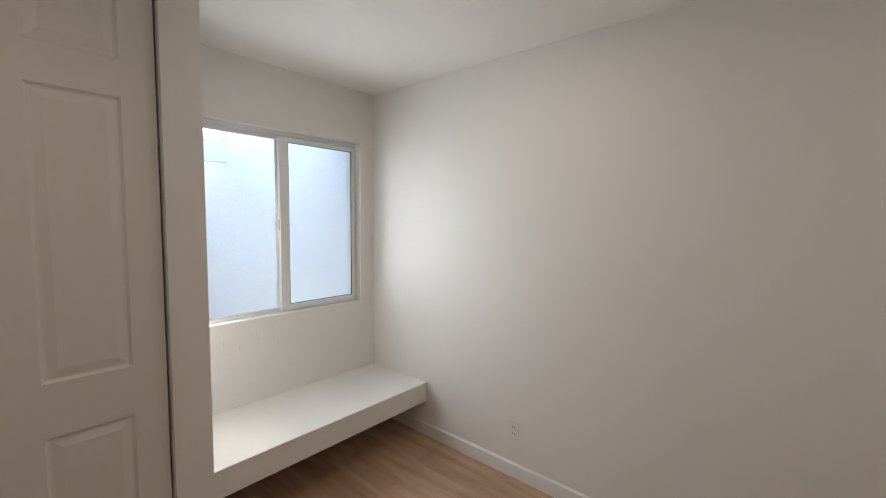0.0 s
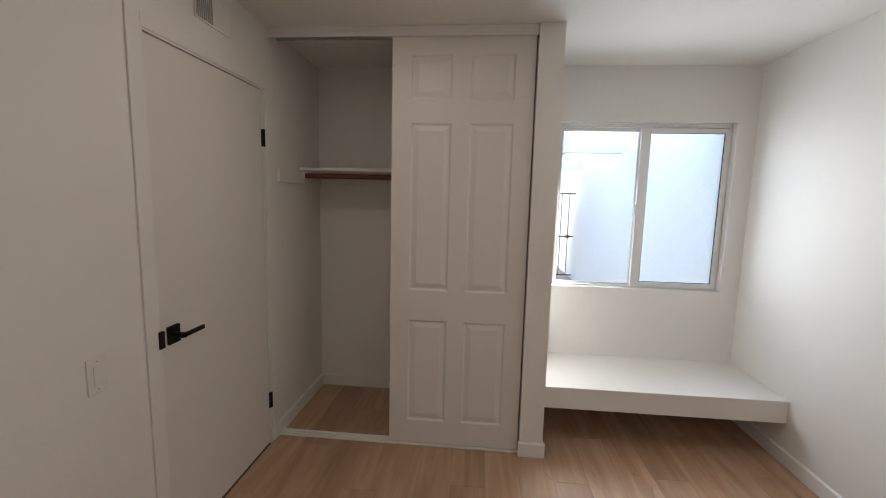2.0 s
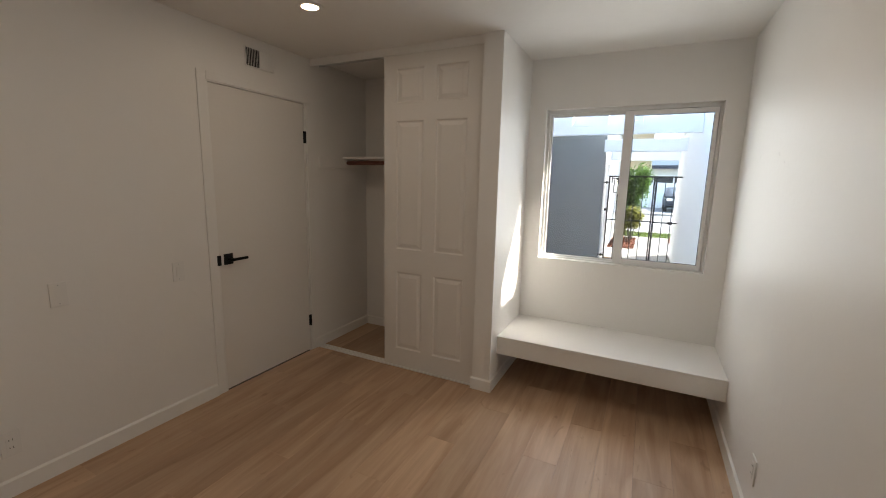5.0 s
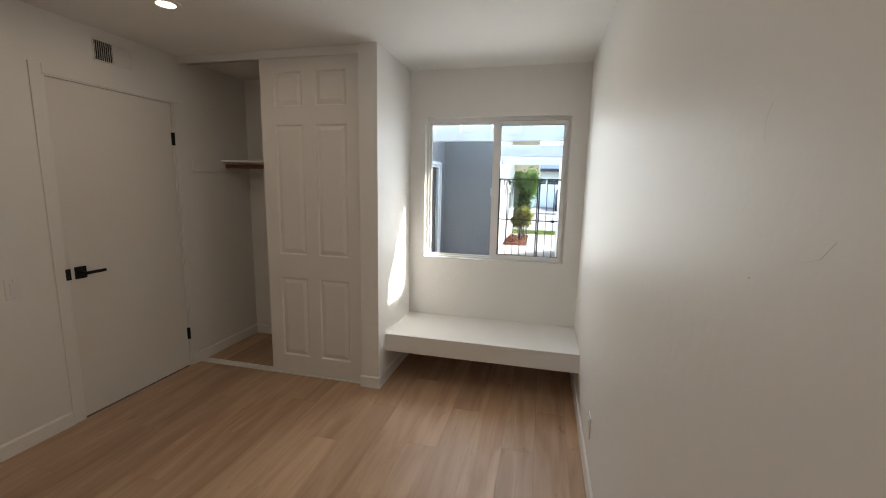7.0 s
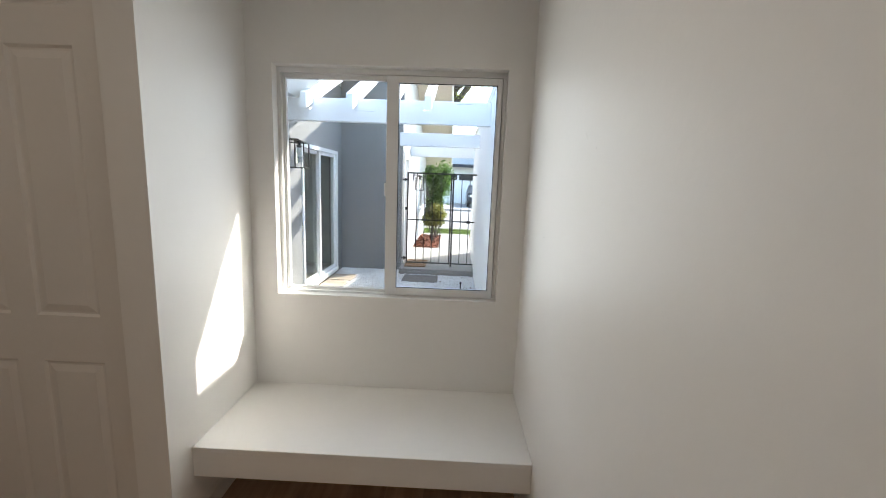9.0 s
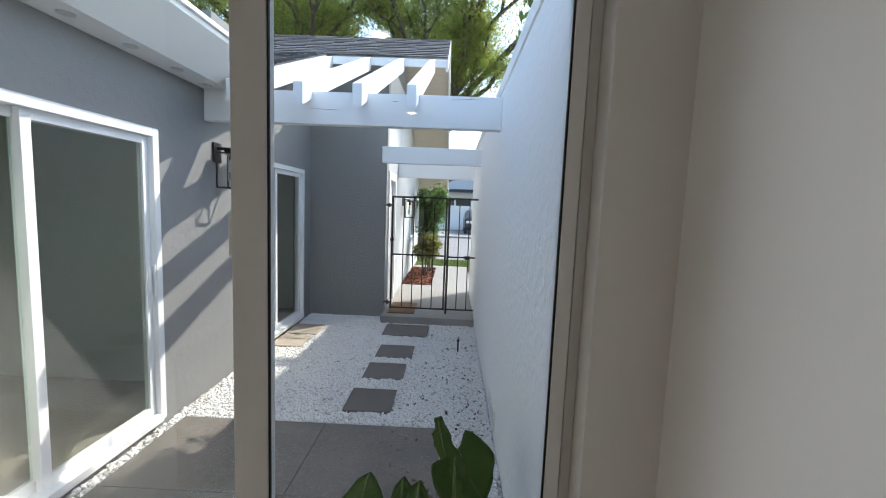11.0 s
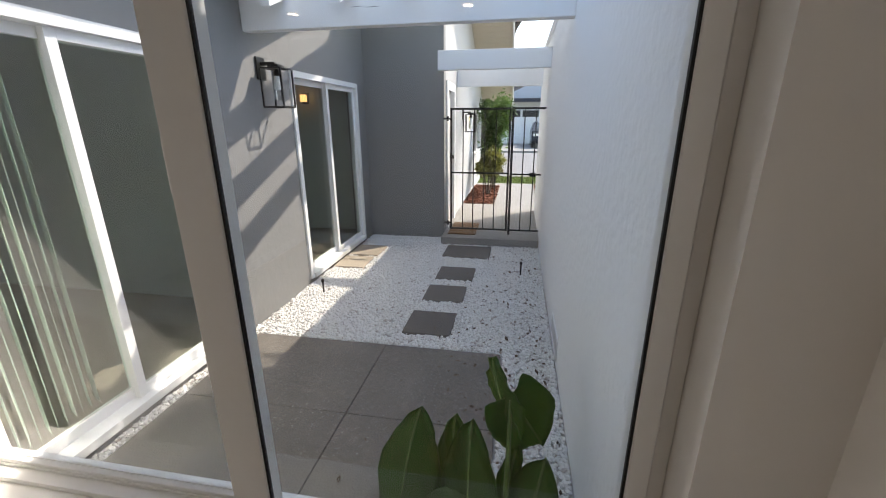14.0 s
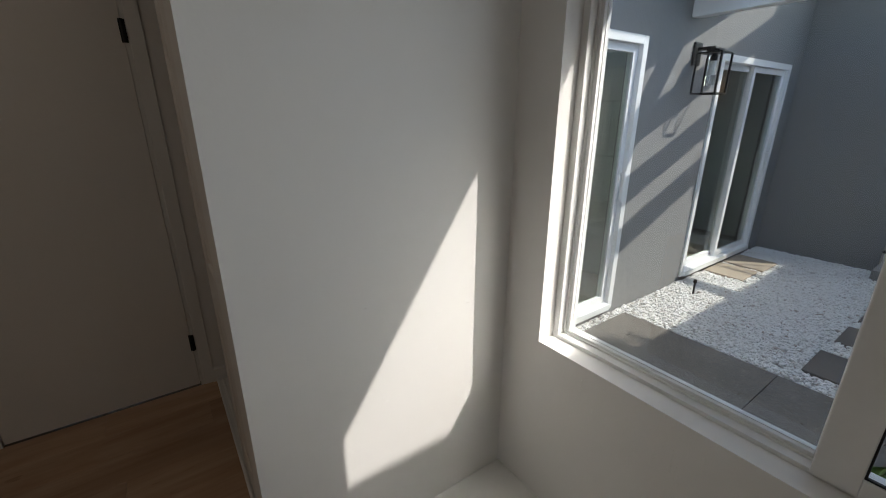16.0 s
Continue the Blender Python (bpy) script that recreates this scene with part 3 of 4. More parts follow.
# room behind the patio doors
structure("floor_patio_room", boxes((-7.7, -2.8, -3.6, YL - 0.14, -0.14, -0.06)), mat("patio_room_floor", (0.24, 0.20, 0.16), 0.5, 0.1), "floor of the room behind the patio doors", "floor")
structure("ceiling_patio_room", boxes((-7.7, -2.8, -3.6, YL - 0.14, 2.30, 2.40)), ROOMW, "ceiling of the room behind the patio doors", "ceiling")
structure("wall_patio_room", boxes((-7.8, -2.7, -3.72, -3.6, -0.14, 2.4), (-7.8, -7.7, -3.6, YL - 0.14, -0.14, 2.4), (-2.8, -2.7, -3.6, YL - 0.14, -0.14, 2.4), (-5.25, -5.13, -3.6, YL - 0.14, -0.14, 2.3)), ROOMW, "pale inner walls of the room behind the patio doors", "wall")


def patio_door(n, x0, x1, z0, z1):
    d = tagged(new("door_%d" % n), "white framed sliding glass patio door, closed", "door", kind="structure")
    ORIGIN[d] = Vector((0, 0, 0))
    y0, y1, s, mid = YL - 0.10, YL + 0.018, 0.055, (x0 + x1) / 2
    part("frame_jamb", boxes((x0, x0 + s, y0, y1, z0, z1), bevel=0.003), VINYL, d)
    part("frame_jamb", boxes((x1 - s, x1, y0, y1, z0, z1), bevel=0.003), VINYL, d)
    part("frame_head", boxes((x0 + s, x1 - s, y0, y1, z1 - s, z1), bevel=0.003), VINYL, d)
    part("sill", boxes((x0 + s, x1 - s, y0, y1 + 0.02, z0, z0 + 0.05), bevel=0.003), VINYL, d)
    for a, b, y in ((x0 + s, mid + 0.03, YL - 0.035), (mid - 0.03, x1 - s, YL - 0.075)):
        z2, z3, q = z0 + 0.05, z1 - s, 0.052
        leaf = part("leaf", boxes((a, a + q, y - 0.018, y + 0.018, z2, z3), (b - q, b, y - 0.018, y + 0.018, z2, z3), (a + q, b - q, y - 0.018, y + 0.018, z2, z2 + 0.06), (a + q, b - q, y - 0.018, y + 0.018, z3 - 0.05, z3), bevel=0.002), VINYL, d)
        pane = part("pane", boxes((a + q, b - q, y - 0.003, y + 0.003, z2 + 0.06, z3 - 0.05)), DARKGLASS, leaf, "greenish clear glass")
        pane.visible_shadow = False
    hb = boxes((x0 + s + 0.012, x0 + s + 0.036, YL - 0.017, YL - 0.011, 0.80, 1.06), bevel=0.003)
    tube(hb, (x0 + s + 0.024, YL + 0.020, 0.82), (x0 + s + 0.024, YL + 0.020, 1.04), 0.008)
    tube(hb, (x0 + s + 0.024, YL - 0.012, 0.83), (x0 + s + 0.024, YL + 0.020, 0.83), 0.006)
    tube(hb, (x0 + s + 0.024, YL - 0.012, 1.03), (x0 + s + 0.024, YL + 0.020, 1.03), 0.006)
    part("pull_handle", hb, VINYL, d)


patio_door(2, *SD[0])
patio_door(3, *SD[1])
blinds = thing("vertical_blinds", (-3.2, -0.75, 1.9), "stack of pale green vertical blinds drawn aside behind glass", "blinds")
for k in range(17):
    x = -3.03 - k * 0.042
    bm = bmesh.new()
    box(bm, x - 0.042, x + 0.042, -0.771, -0.769, 0.0, 1.86, rot=Matrix.Rotation(radians(62 + 6 * math.sin(k * 2.1)), 3, "Z"))
    part("vane", bm, BLIND, blinds)
part("head_rail", boxes((-4.6, -3.0, -0.79, -0.75, 1.862, 1.90)), VINYL, blinds)
sc = thing("wall_sconce", (-7.7, -1.41, 1.77), "small glowing amber wall lamp inside the room", "lamp")
part("backplate", boxes((-7.70, -7.68, -1.46, -1.36, 1.70, 1.84), bevel=0.004), BLACK, sc)
part("shade", tube(bmesh.new(), (-7.63, -1.41, 1.73), (-7.63, -1.41, 1.82), 0.045, sides=16), BULB, sc, "glowing amber shade")

# eave and fascia of the near wing
near = thing("patio_eave", (-4.0, -0.3, 2.36), "white boxed eave with recessed soffit lights", "eave")
part("soffit", boxes((-5.17, OUT - 0.02, YL, -0.337, 2.355, 2.377)), WHITE_EXT, near)
fb = bmesh.new()
fv = [fb.verts.new((x, y, z)) for x in (-5.16, -3.03) for y, z in ((-0.335, 2.354), (-0.085, 2.53), (-0.085, 2.56), (-0.36, 2.378))]
for f in ((0, 1, 2, 3), (7, 6, 5, 4), (0, 4, 5, 1), (1, 5, 6, 2), (2, 6, 7, 3), (3, 7, 4, 0)):
    fb.faces.new([fv[i] for i in f])
bmesh.ops.recalc_face_normals(fb, faces=fb.faces[:])
part("fascia", fb, WHITE_EXT, near)
part("drip_edge", boxes((-5.22, -3.051, -0.115, -0.06, 2.561, 2.590), bevel=0.004), WHITE_EXT, near)
for x in (-3.1, -3.5, -3.9, -4.3, -4.7, -5.05):
    part("soffit_light", tube(bmesh.new(), (x, -0.43, 2.349), (x, -0.43, 2.3548), 0.038, sides=16), ALU, near)
rb = bmesh.new()
v = [rb.verts.new(p) for p in ((-5.2, -0.116, 2.565), (OUT, -0.116, 2.565), (OUT, -3.6, 2.62), (-5.2, -3.6, 2.62))]
rb.faces.new(v)
bmesh.ops.solidify(rb, geom=rb.faces[:], thickness=0.012)
part("roof", rb, SHINGLE, near)

# pergola
def pergola():
    p = thing("pergola", (-6.3, 0.8, 2.1), "white painted timber pergola beams across the courtyard", "pergola")
    part("beam", boxes((-5.262, -5.172, YL, YR, 2.114, 2.364), bevel=0.006), WHITE_EXT, p)
    part("beam", boxes((-7.33, -7.24, 0.53, YR, 2.040, 2.250), bevel=0.005), WHITE_EXT, p)
    part("beam", boxes((-8.95, -8.86, 0.53, YR, 1.97, 2.205), bevel=0.005), WHITE_EXT, p)
    for y0, y1, z0, z1 in ((1.40, 1.51, 2.330, 2.338), (1.50, 1.64, 2.339, 2.345), (0.30, 0.41, 2.232, 2.236), (0.40, 0.54, 2.226, 2.230), (0.95, 1.02, 2.305, 2.309)):
        crack = bmesh.new()
        vs = [crack.verts.new((-5.1712, y, z)) for y, z in ((y0, z0), ((y0 + y1) / 2, (z0 + z1) / 2 - 0.002), (y1, z1), ((y0 + y1) / 2, (z0 + z1) / 2 + 0.002))]
        crack.faces.new(vs)
        part("split", crack, SLOT, p, "dark drying split in the timber")
    slope = 0.42
    for y in (-0.21, 0.29, 0.73, 1.13):
        bm = bmesh.new()
        vs = box(bm, -7.40, -4.965, y - 0.036, y + 0.036, 0, 0.165, bevel=0.003)
        for q in vs:
            q.co.z += 2.27 + slope * (-5.10 - q.co.x)
        part("rafter", bm, WHITE_EXT, p)
    return p


pergola()

# far house: roof, rake, soffit
def shingles(name, rows, parent):
    """Overlapping courses of tabs. rows: (ridge-side x, z, eave-side x, z, y0, y1)."""
    rng = random.Random(4)
    verts, faces = [], []
    for x0, z0, x1, z1, ya, yb in rows:
        run = math.hypot(x1 - x0, z1 - z0)
        n = int(run / 0.13)
        d = Vector((x1 - x0, 0, z1 - z0)) / run
        up = Vector((-d.z, 0, d.x))
        if up.z < 0:
            up = -up
        for i in range(n + 1):
            y = ya - rng.random() * 0.25
            while y < yb:
                w = rng.uniform(0.12, 0.30)
                a, b = max(y, ya), min(y + w - 0.006, yb)
                y += w
                if b - a < 0.02:
                    continue
                s0, s1 = max(0, i * 0.13 - 0.05), min(run, (i + 1) * 0.13 + rng.uniform(0, 0.012))
                t = rng.uniform(0.010, 0.022)
                base = Vector((x0, 0, z0))
                ps = []
                for yy in (a, b):
                    for s, h in ((s0, 0.004), (s1, 0.006), (s1, 0.006 + t), (s0, 0.008)):
                        q = base + d * s + up * h
                        ps.append((q.x, yy, q.z))
                k = len(verts)
                verts += ps
                faces += [(k, k + 1, k + 2, k + 3), (k + 7, k + 6, k + 5, k + 4), (k, k + 4, k + 5, k + 1), (k + 1, k + 5, k + 6, k + 2), (k + 2, k + 6, k + 7, k + 3), (k + 3, k + 7, k + 4, k)]
    ob = raw(name, verts, faces, SHINGLE, parent)
    ob["kind"] = "stuff"
    return ob


house = thing("far_house_roof", (-8.75, -1, 3.9), "charcoal shingled gable roof with white rake and beige boarded soffit", "roof")
RX, RZ = -8.75, 4.16
def slab_between(x0, z0, x1, z1, ya, yb, t):
    bm = bmesh.new()
    vs = [bm.verts.new(p) for p in ((x0, ya, z0), (x1, ya, z1), (x1, yb, z1), (x0, yb, z0), (x0, ya, z0 - t), (x1, ya, z1 - t), (x1, yb, z1 - t), (x0, yb, z0 - t))]
    for f in ((0, 1, 2, 3), (7, 6, 5, 4), (0, 4, 5, 1), (1, 5, 6, 2), (2, 6, 7, 3), (3, 7, 4, 0)):
        bm.faces.new([vs[i] for i in f])
    bmesh.ops.recalc_face_normals(bm, faces=bm.faces[:])
    return bm


part("deck", slab_between(RX, RZ, -7.44, 3.43, -5.0, 1.30, 0.03), WHITE_EXT, house)
part("deck", slab_between(-7.43, 3.426, -5.30, 2.53, -5.0, -0.26, 0.03), WHITE_EXT, house)
part("deck", slab_between(RX, RZ, -13.6, 1.98, -5.0, 1.30, 0.03), WHITE_EXT, house)
shingles("shingle_course", [(RX, RZ, -7.40, 3.415, -5.0, 1.33), (-7.43, 3.426, -5.26, 2.515, -5.0, -0.25), (RX, RZ, -13.6, 1.98, -5.0, 1.33)], house)
part("rake_board", slab_between(RX, RZ + 0.0, -7.42, 3.425, 1.302, 1.335, 0.17), WHITE_EXT, house)
part("rake_board", slab_between(RX, RZ + 0.0, -13.65, 1.97, 1.302, 1.335, 0.17), WHITE_EXT, house)
part("eave_board", slab_between(-7.40, 3.40, -7.37, 3.39, -0.3, 1.30, 0.10), WHITE_EXT, house)
for k in range(30):
    f0, f1 = k / 30, (k + 0.96) / 30
    x0, x1 = RX - 0.02 + (-13.5 - RX) * f0, RX - 0.02 + (-13.5 - RX) * f1
    z0, z1 = RZ - 0.035 + (1.99 - RZ) * f0, RZ - 0.035 + (1.99 - RZ) * f1
    part("soffit_board", slab_between(x0, z0, x1, z1, 0.534, 1.30, 0.02), BEIGE, house)

# entry door, house window
ed = tagged(new("door_4"), "white entry door in a white frame, closed", "door", kind="structure")
ORIGIN[ed] = Vector((0, 0, 0))
part("slab", boxes((-8.46, -7.92, 0.45, 0.49, -0.01, 1.87), (-8.38, -8.00, 0.49, 0.498, 0.15, 0.85), (-8.38, -8.00, 0.49, 0.498, 1.0, 1.75), bevel=0.003), DOORW, ed)
part("casing", boxes((-8.56, -8.46, 0.40, 0.55, -0.02, 1.98), (-7.92, -7.82, 0.40, 0.55, -0.02, 1.98), (-8.46, -7.92, 0.40, 0.55, 1.87, 1.98)), WHITE_EXT, ed)
part("knob", tube(bmesh.new(), (-8.40, 0.49, 0.95), (-8.40, 0.55, 0.95), 0.025, 0.03, 14), BLACK, ed)
hw = tagged(new("window_2"), "white framed house window beside the path", "window", kind="structure")
ORIGIN[hw] = Vector((0, 0, 0))
part("window_frame", boxes((-13.0, -12.93, 0.43, 0.56, 0.72, 1.70), (-10.97, -10.9, 0.43, 0.56, 0.72, 1.70), (-12.93, -10.97, 0.43, 0.56, 1.63, 1.70), (-12.93, -10.97, 0.43, 0.58, 0.72, 0.79), (-11.97, -11.92, 0.45, 0.55, 0.79, 1.63)), WHITE_EXT, hw)
for a, b in ((-12.93, -11.97), (-11.92, -10.97)):
    part("pane", boxes((a, b, 0.49, 0.497, 0.79, 1.63)), DARKGLASS, hw)
# near-black sheet: the unlit interior's shade is put into its colour
structure("wall_house_inner", boxes((-13.3, -8.6, -0.6, -0.5, -0.2, 3.4)), SLOT, "near-black sheet standing in for the unlit inside of the far house", "wall")


def lantern(x, y, z, label):
    l = thing("wall_lantern", (x, y, z), label, "wall lamp", "black wall lanterns")
    part("backplate", boxes((x - 0.055, x + 0.055, y, y + 0.018, z - 0.14, z + 0.025), bevel=0.003), BLACK, l)
    arm = boxes((x - 0.012, x + 0.012, y + 0.018, y + 0.14, z - 0.035, z - 0.012))
    part("arm", arm, BLACK, l)
    cx, cy, w, zt, zb = x, y + 0.14, 0.085, z - 0.055, z - 0.34
    cap = boxes((cx - w, cx + w, cy - w, cy + w, zt - 0.010, zt), (cx - 0.045, cx + 0.045, cy - 0.045, cy + 0.045, zt, zt + 0.022), bevel=0.002)
    part("cap", cap, BLACK, l)
    for sx in (-1, 1):
        for sy in (-1, 1):
            part("post", boxes((cx + sx * w - 0.006, cx + sx * w + 0.006, cy + sy * w - 0.006, cy + sy * w + 0.006, zb, zt - 0.010)), BLACK, l)
    part("bottom_frame", boxes((cx - w, cx + w, cy - w - 0.006, cy - w + 0.006, zb - 0.012, zb), (cx - w, cx + w, cy + w - 0.006, cy + w + 0.006, zb - 0.012, zb),
                               (cx - w - 0.006, cx - w + 0.006, cy - w, cy + w, zb - 0.0121, zb), (cx + w - 0.006, cx + w + 0.006, cy - w, cy + w, zb - 0.0121, zb)), BLACK, l)
    part("glass_tube", tube(bmesh.new(), (cx, cy, zb + 0.05), (cx, cy, zt - 0.03), 0.036, sides=20), GLASS, l, "clear glass cylinder")
    part("lamp_holder", tube(bmesh.new(), (cx, cy, zt - 0.06), (cx, cy, zt - 0.01), 0.018, sides=12), BLACK, l)
    part("bulb", tube(bmesh.new(), (cx, cy, zt - 0.16), (cx, cy, zt - 0.06), 0.022, 0.014, 12), PLASTIC, l)


lantern(-5.33, YL, 1.935, "black metal box lantern on grey stucco")
lantern(-9.55, 0.53, 1.63, "black metal box lantern on the pale house wall")

# paving
for i, (x0, x1, y0, y1) in enumerate([(-4.705, -3.9455, -0.44, 0.6025), (-4.705, -3.9455, 0.6055, 1.444), (-3.9425, -3.1875, -0.44, 0.6025), (-3.9425, -3.1875, 0.6055, 1.444), (-3.1845, OUT - 0.03, -0.44, 0.6025), (-3.1845, OUT - 0.03, 0.6055, 1.444)]):
    s = thing("paving_slab", ((x0 + x1) / 2, (y0 + y1) / 2, G - 0.04), "large dark grey concrete paving slab", "paving slab", "patio slabs")
    part("slab", boxes((x0, x1, y0, y1, G - 0.022, G + 0.006), bevel=0.004), SLABM, s)
for x0, x1, y0, y1 in ((-5.300, -4.905, 0.665, 1.048), (-5.90, -5.52, 0.686, 1.064), (-6.45, -6.07, 0.705, 1.095), (-7.28, -6.81, 0.645, 1.218)):
    s = thing("stepping_stone", ((x0 + x1) / 2, (y0 + y1) / 2, G - 0.04), "square dark grey stepping stone in white gravel", "stepping stone", "stepping stones")
    part("stone", boxes((x0, x1, y0, y1, G - 0.022, G + 0.008), bevel=0.006), PAVER, s)
for x0, x1, y0, y1 in ((-6.64, -6.25, -0.515, -0.165), (-7.10, -6.70, -0.51, -0.14)):
    s = thing("door_stone", ((x0 + x1) / 2, (y0 + y1) / 2, G - 0.04), "tan stone step at the patio door", "stepping stone", "door stones")
    part("stone", boxes((x0, x1, y0, y1, G - 0.022, G + 0.014), bevel=0.006), TAN, s)
structure("pavement", boxes((-12.4, -7.655, 0.53, 1.822, -0.2, -0.022), (-7.655, -7.36, 0.532, 1.82, -0.2, -0.022), (-12.4, -9.26, 1.822, 4.0, -0.2, -0.024), bevel=0.004), CONC, "pale concrete landing and garden path", "path")
doormat = thing("doormat", (-7.85, 0.80, -0.02), "brown coir doormat on the landing", "doormat")
part("mat", boxes((-8.15, -7.52, 0.60, 0.98, -0.0215, -0.002), bevel=0.004), COIR, doormat)
wv = thing("wall_vent", (-4.8, YR, 0.0), "small grey crawl-space vent low in the wall", "vent")
part("frame", boxes((-5.05, -4.62, YR - 0.008, YR, -0.07, -0.055), (-5.05, -4.62, YR - 0.008, YR, 0.07, 0.085), (-5.05, -5.035, YR - 0.008, YR, -0.055, 0.07), (-4.635, -4.62, YR - 0.008, YR, -0.055, 0.07)), WHITE_EXT, wv)
part("mesh_screen", boxes((-5.035, -4.635, YR - 0.004, YR - 0.001, -0.055, 0.07)), ALU, wv)
for x, y in ((-5.54, -0.29), (-6.35, 1.59)):
    st = thing("path_light_stake", (x, y, G - 0.02), "small dark garden light stake in the gravel", "garden light", "garden stakes")
    part("stem", tube(bmesh.new(), (x, y, G - 0.03), (x + 0.008, y, G + 0.12), 0.009, sides=8), BLACK, st)
    part("head", tube(bmesh.new(), (x + 0.008, y, G + 0.12), (x + 0.008, y, G + 0.145), 0.018, 0.012, 10), BLACK, st)

# gate
gate = thing("metal_gate", (-7.62, 1.2, 0.0), "black wrought-iron double gate with slim bars", "gate")
GX = -7.62
part("gate_frame", boxes((GX - 0.012, GX + 0.012, 0.62, 0.645, 0.03, 1.63), (GX - 0.012, GX + 0.012, 1.375, 1.40, 0.03, 1.63), (GX - 0.0121, GX + 0.0121, 0.645, 1.375, 1.605, 1.63), (GX - 0.0121, GX + 0.0121, 0.645, 1.375, 0.035, 0.055), (GX - 0.0121, GX + 0.0121, 0.645, 1.375, 0.80, 0.82)), BLACK, gate)
part("gate_frame", boxes((GX - 0.014, GX + 0.014, 1.408, 1.438, -0.02, 1.635), (GX - 0.0121, GX + 0.0121, 1.438, YR, 1.605, 1.63), (GX - 0.0121, GX + 0.0121, 1.438, YR, 0.035, 0.055), (GX - 0.0121, GX + 0.0121, 1.438, YR - 0.01, 0.79, 0.81)), BLACK, gate)
for y in (0.79, 0.93, 1.07, 1.215, 1.57, 1.71):
    part("bar", tube(bmesh.new(), (GX, y, 0.05), (GX, y, 1.61), 0.007, sides=8), BLACK, gate)
part("latch", boxes((GX - 0.02, GX + 0.05, 1.66, 1.74, 0.775, 0.825), bevel=0.004), BLACK, gate)
for z in (1.50, 0.12):
    part("hinge", boxes((GX - 0.015, GX + 0.015, 0.531, 0.62, z - 0.012, z + 0.012), (GX - 0.02, GX + 0.02, 0.575, 0.60, z - 0.03, z + 0.03)), BLACK, gate)

# gravel
def pebbles():
    rng = np.random.default_rng(7)
    base = bmesh.new()
    bmesh.ops.create_icosphere(base, subdivisions=1, radius=1)
    bv = np.array([v.co[:] for v in base.verts])
    bf = np.array([[v.index for v in f.verts] for f in base.faces])
    base.free()
    taken = [(-4.72, OUT, -0.455, 1.46), (-5.305, -4.90, 0.66, 1.05), (-5.905, -5.515, 0.68, 1.07), (-6.455, -6.065, 0.70, 1.10), (-7.285, -6.805, 0.64, 1.225), (-6.645, -6.245, -0.52, -0.16), (-7.105, -6.695, -0.515, -0.135)]
    n = 66000
    xy = rng.uniform((-7.40, YL + 0.02), (OUT - 0.04, YR - 0.01), (n, 2))
    xy[(xy[:, 0] < -7.34) & (xy[:, 1] > 0.5), 0] += 0.3
    extra = rng.uniform((-7.65, YL + 0.02), (-7.36, 0.52), (2800, 2))
    xy = np.vstack([xy, extra])
    keep = np.ones(len(xy), bool)
    for a, b, c, d in taken:
        keep &= ~((xy[:, 0] > a) & (xy[:, 0] < b) & (xy[:, 1] > c) & (xy[:, 1] < d))
    xy = xy[keep]
    m = len(xy)
    r = rng.uniform(0.0062, 0.0135, m) * (1 + 0.35 * (rng.random(m) > 0.93))
    sc = np.stack([r * rng.uniform(0.9, 1.5, m), r * rng.uniform(0.8, 1.2, m), r * rng.uniform(0.6, 0.95, m)], 1)
    jit = bv[None] * rng.uniform(0.8, 1.2, (m, len(bv), 1)) * sc[:, None]
    a, b = rng.uniform(0, math.tau, m), rng.normal(0, 0.4, m)
    ca, sa, cb, sb = np.cos(a)[:, None], np.sin(a)[:, None], np.cos(b)[:, None], np.sin(b)[:, None]
    x, y, z = jit[..., 0], jit[..., 1], jit[..., 2]
    x, z = x * cb - z * sb, x * sb + z * cb
    x, y = x * ca - y * sa, x * sa + y * ca
    zc = G - 0.014 + rng.uniform(0, 0.016, m)
    v = np.stack([x + xy[:, :1], y + xy[:, 1:], z + zc[:, None]], -1).reshape(-1, 3)
    f = (bf[None] + (np.arange(m) * len(bv))[:, None, None]).reshape(-1, 3)
    ob = raw("gravel", v.tolist(), f.tolist(), PEBBLE)
    tagged(ob, "loose white decorative pebbles covering the courtyard ground", "gravel", kind="stuff")


pebbles()
# ---- plants ----
def big_leaf(base, tip, side, width, droop, parent):
    """An elephant-ear blade from its stalk joint to its tip, with a raised rib and wavy rim."""
    base, tip, side = Vector(base), Vector(tip), Vector(side).normalized()
    along = tip - base
    up = along.normalized().cross(side).normalized()
    n, m = 14, 8
    bm, grid = bmesh.new(), []
    for i in range(n + 1):
        s = i / n
        w = 1.0 * width * (math.sin(math.pi * min(1, (s * 0.86 + 0.14))) ** 0.62) * (1 - 0.25 * s)
        row = []
        for j in range(-m, m + 1):
            u = j / m
            back = -0.22 * along.length * abs(u) * max(0, 1 - s * 3.2)
            wave = 0.012 * math.sin(9 * s + 5 * u) * abs(u) - 0.22 * w * (1 - abs(u)) ** 1.4 + 0.006 * math.sin(30 * s - 10 * abs(u)) * abs(u)
            p = base + along * s + along.normalized() * back + side * (u * w) + up * (wave + droop * s * s)
            row.append(bm.verts.new(p))
        grid.append(row)
    for a, b in zip(grid, grid[1:]):
        for k in range(2 * m):
            bm.faces.new((a[k], a[k + 1], b[k + 1], b[k]))
    ribs = [(r[m].co.copy()) for r in grid]
    bmesh.ops.solidify(bm, geom=bm.faces[:], thickness=0.0025)
    leaf = part("leaf", bm, BIGLEAF, parent, smooth=True)
    rb = bmesh.new()
    for a, b in zip(ribs[:-1], ribs[1:]):
        tube(rb, a, b, 0.0045, 0.004, 6)
    part("midrib", rb, RIB, leaf, "paler midrib")


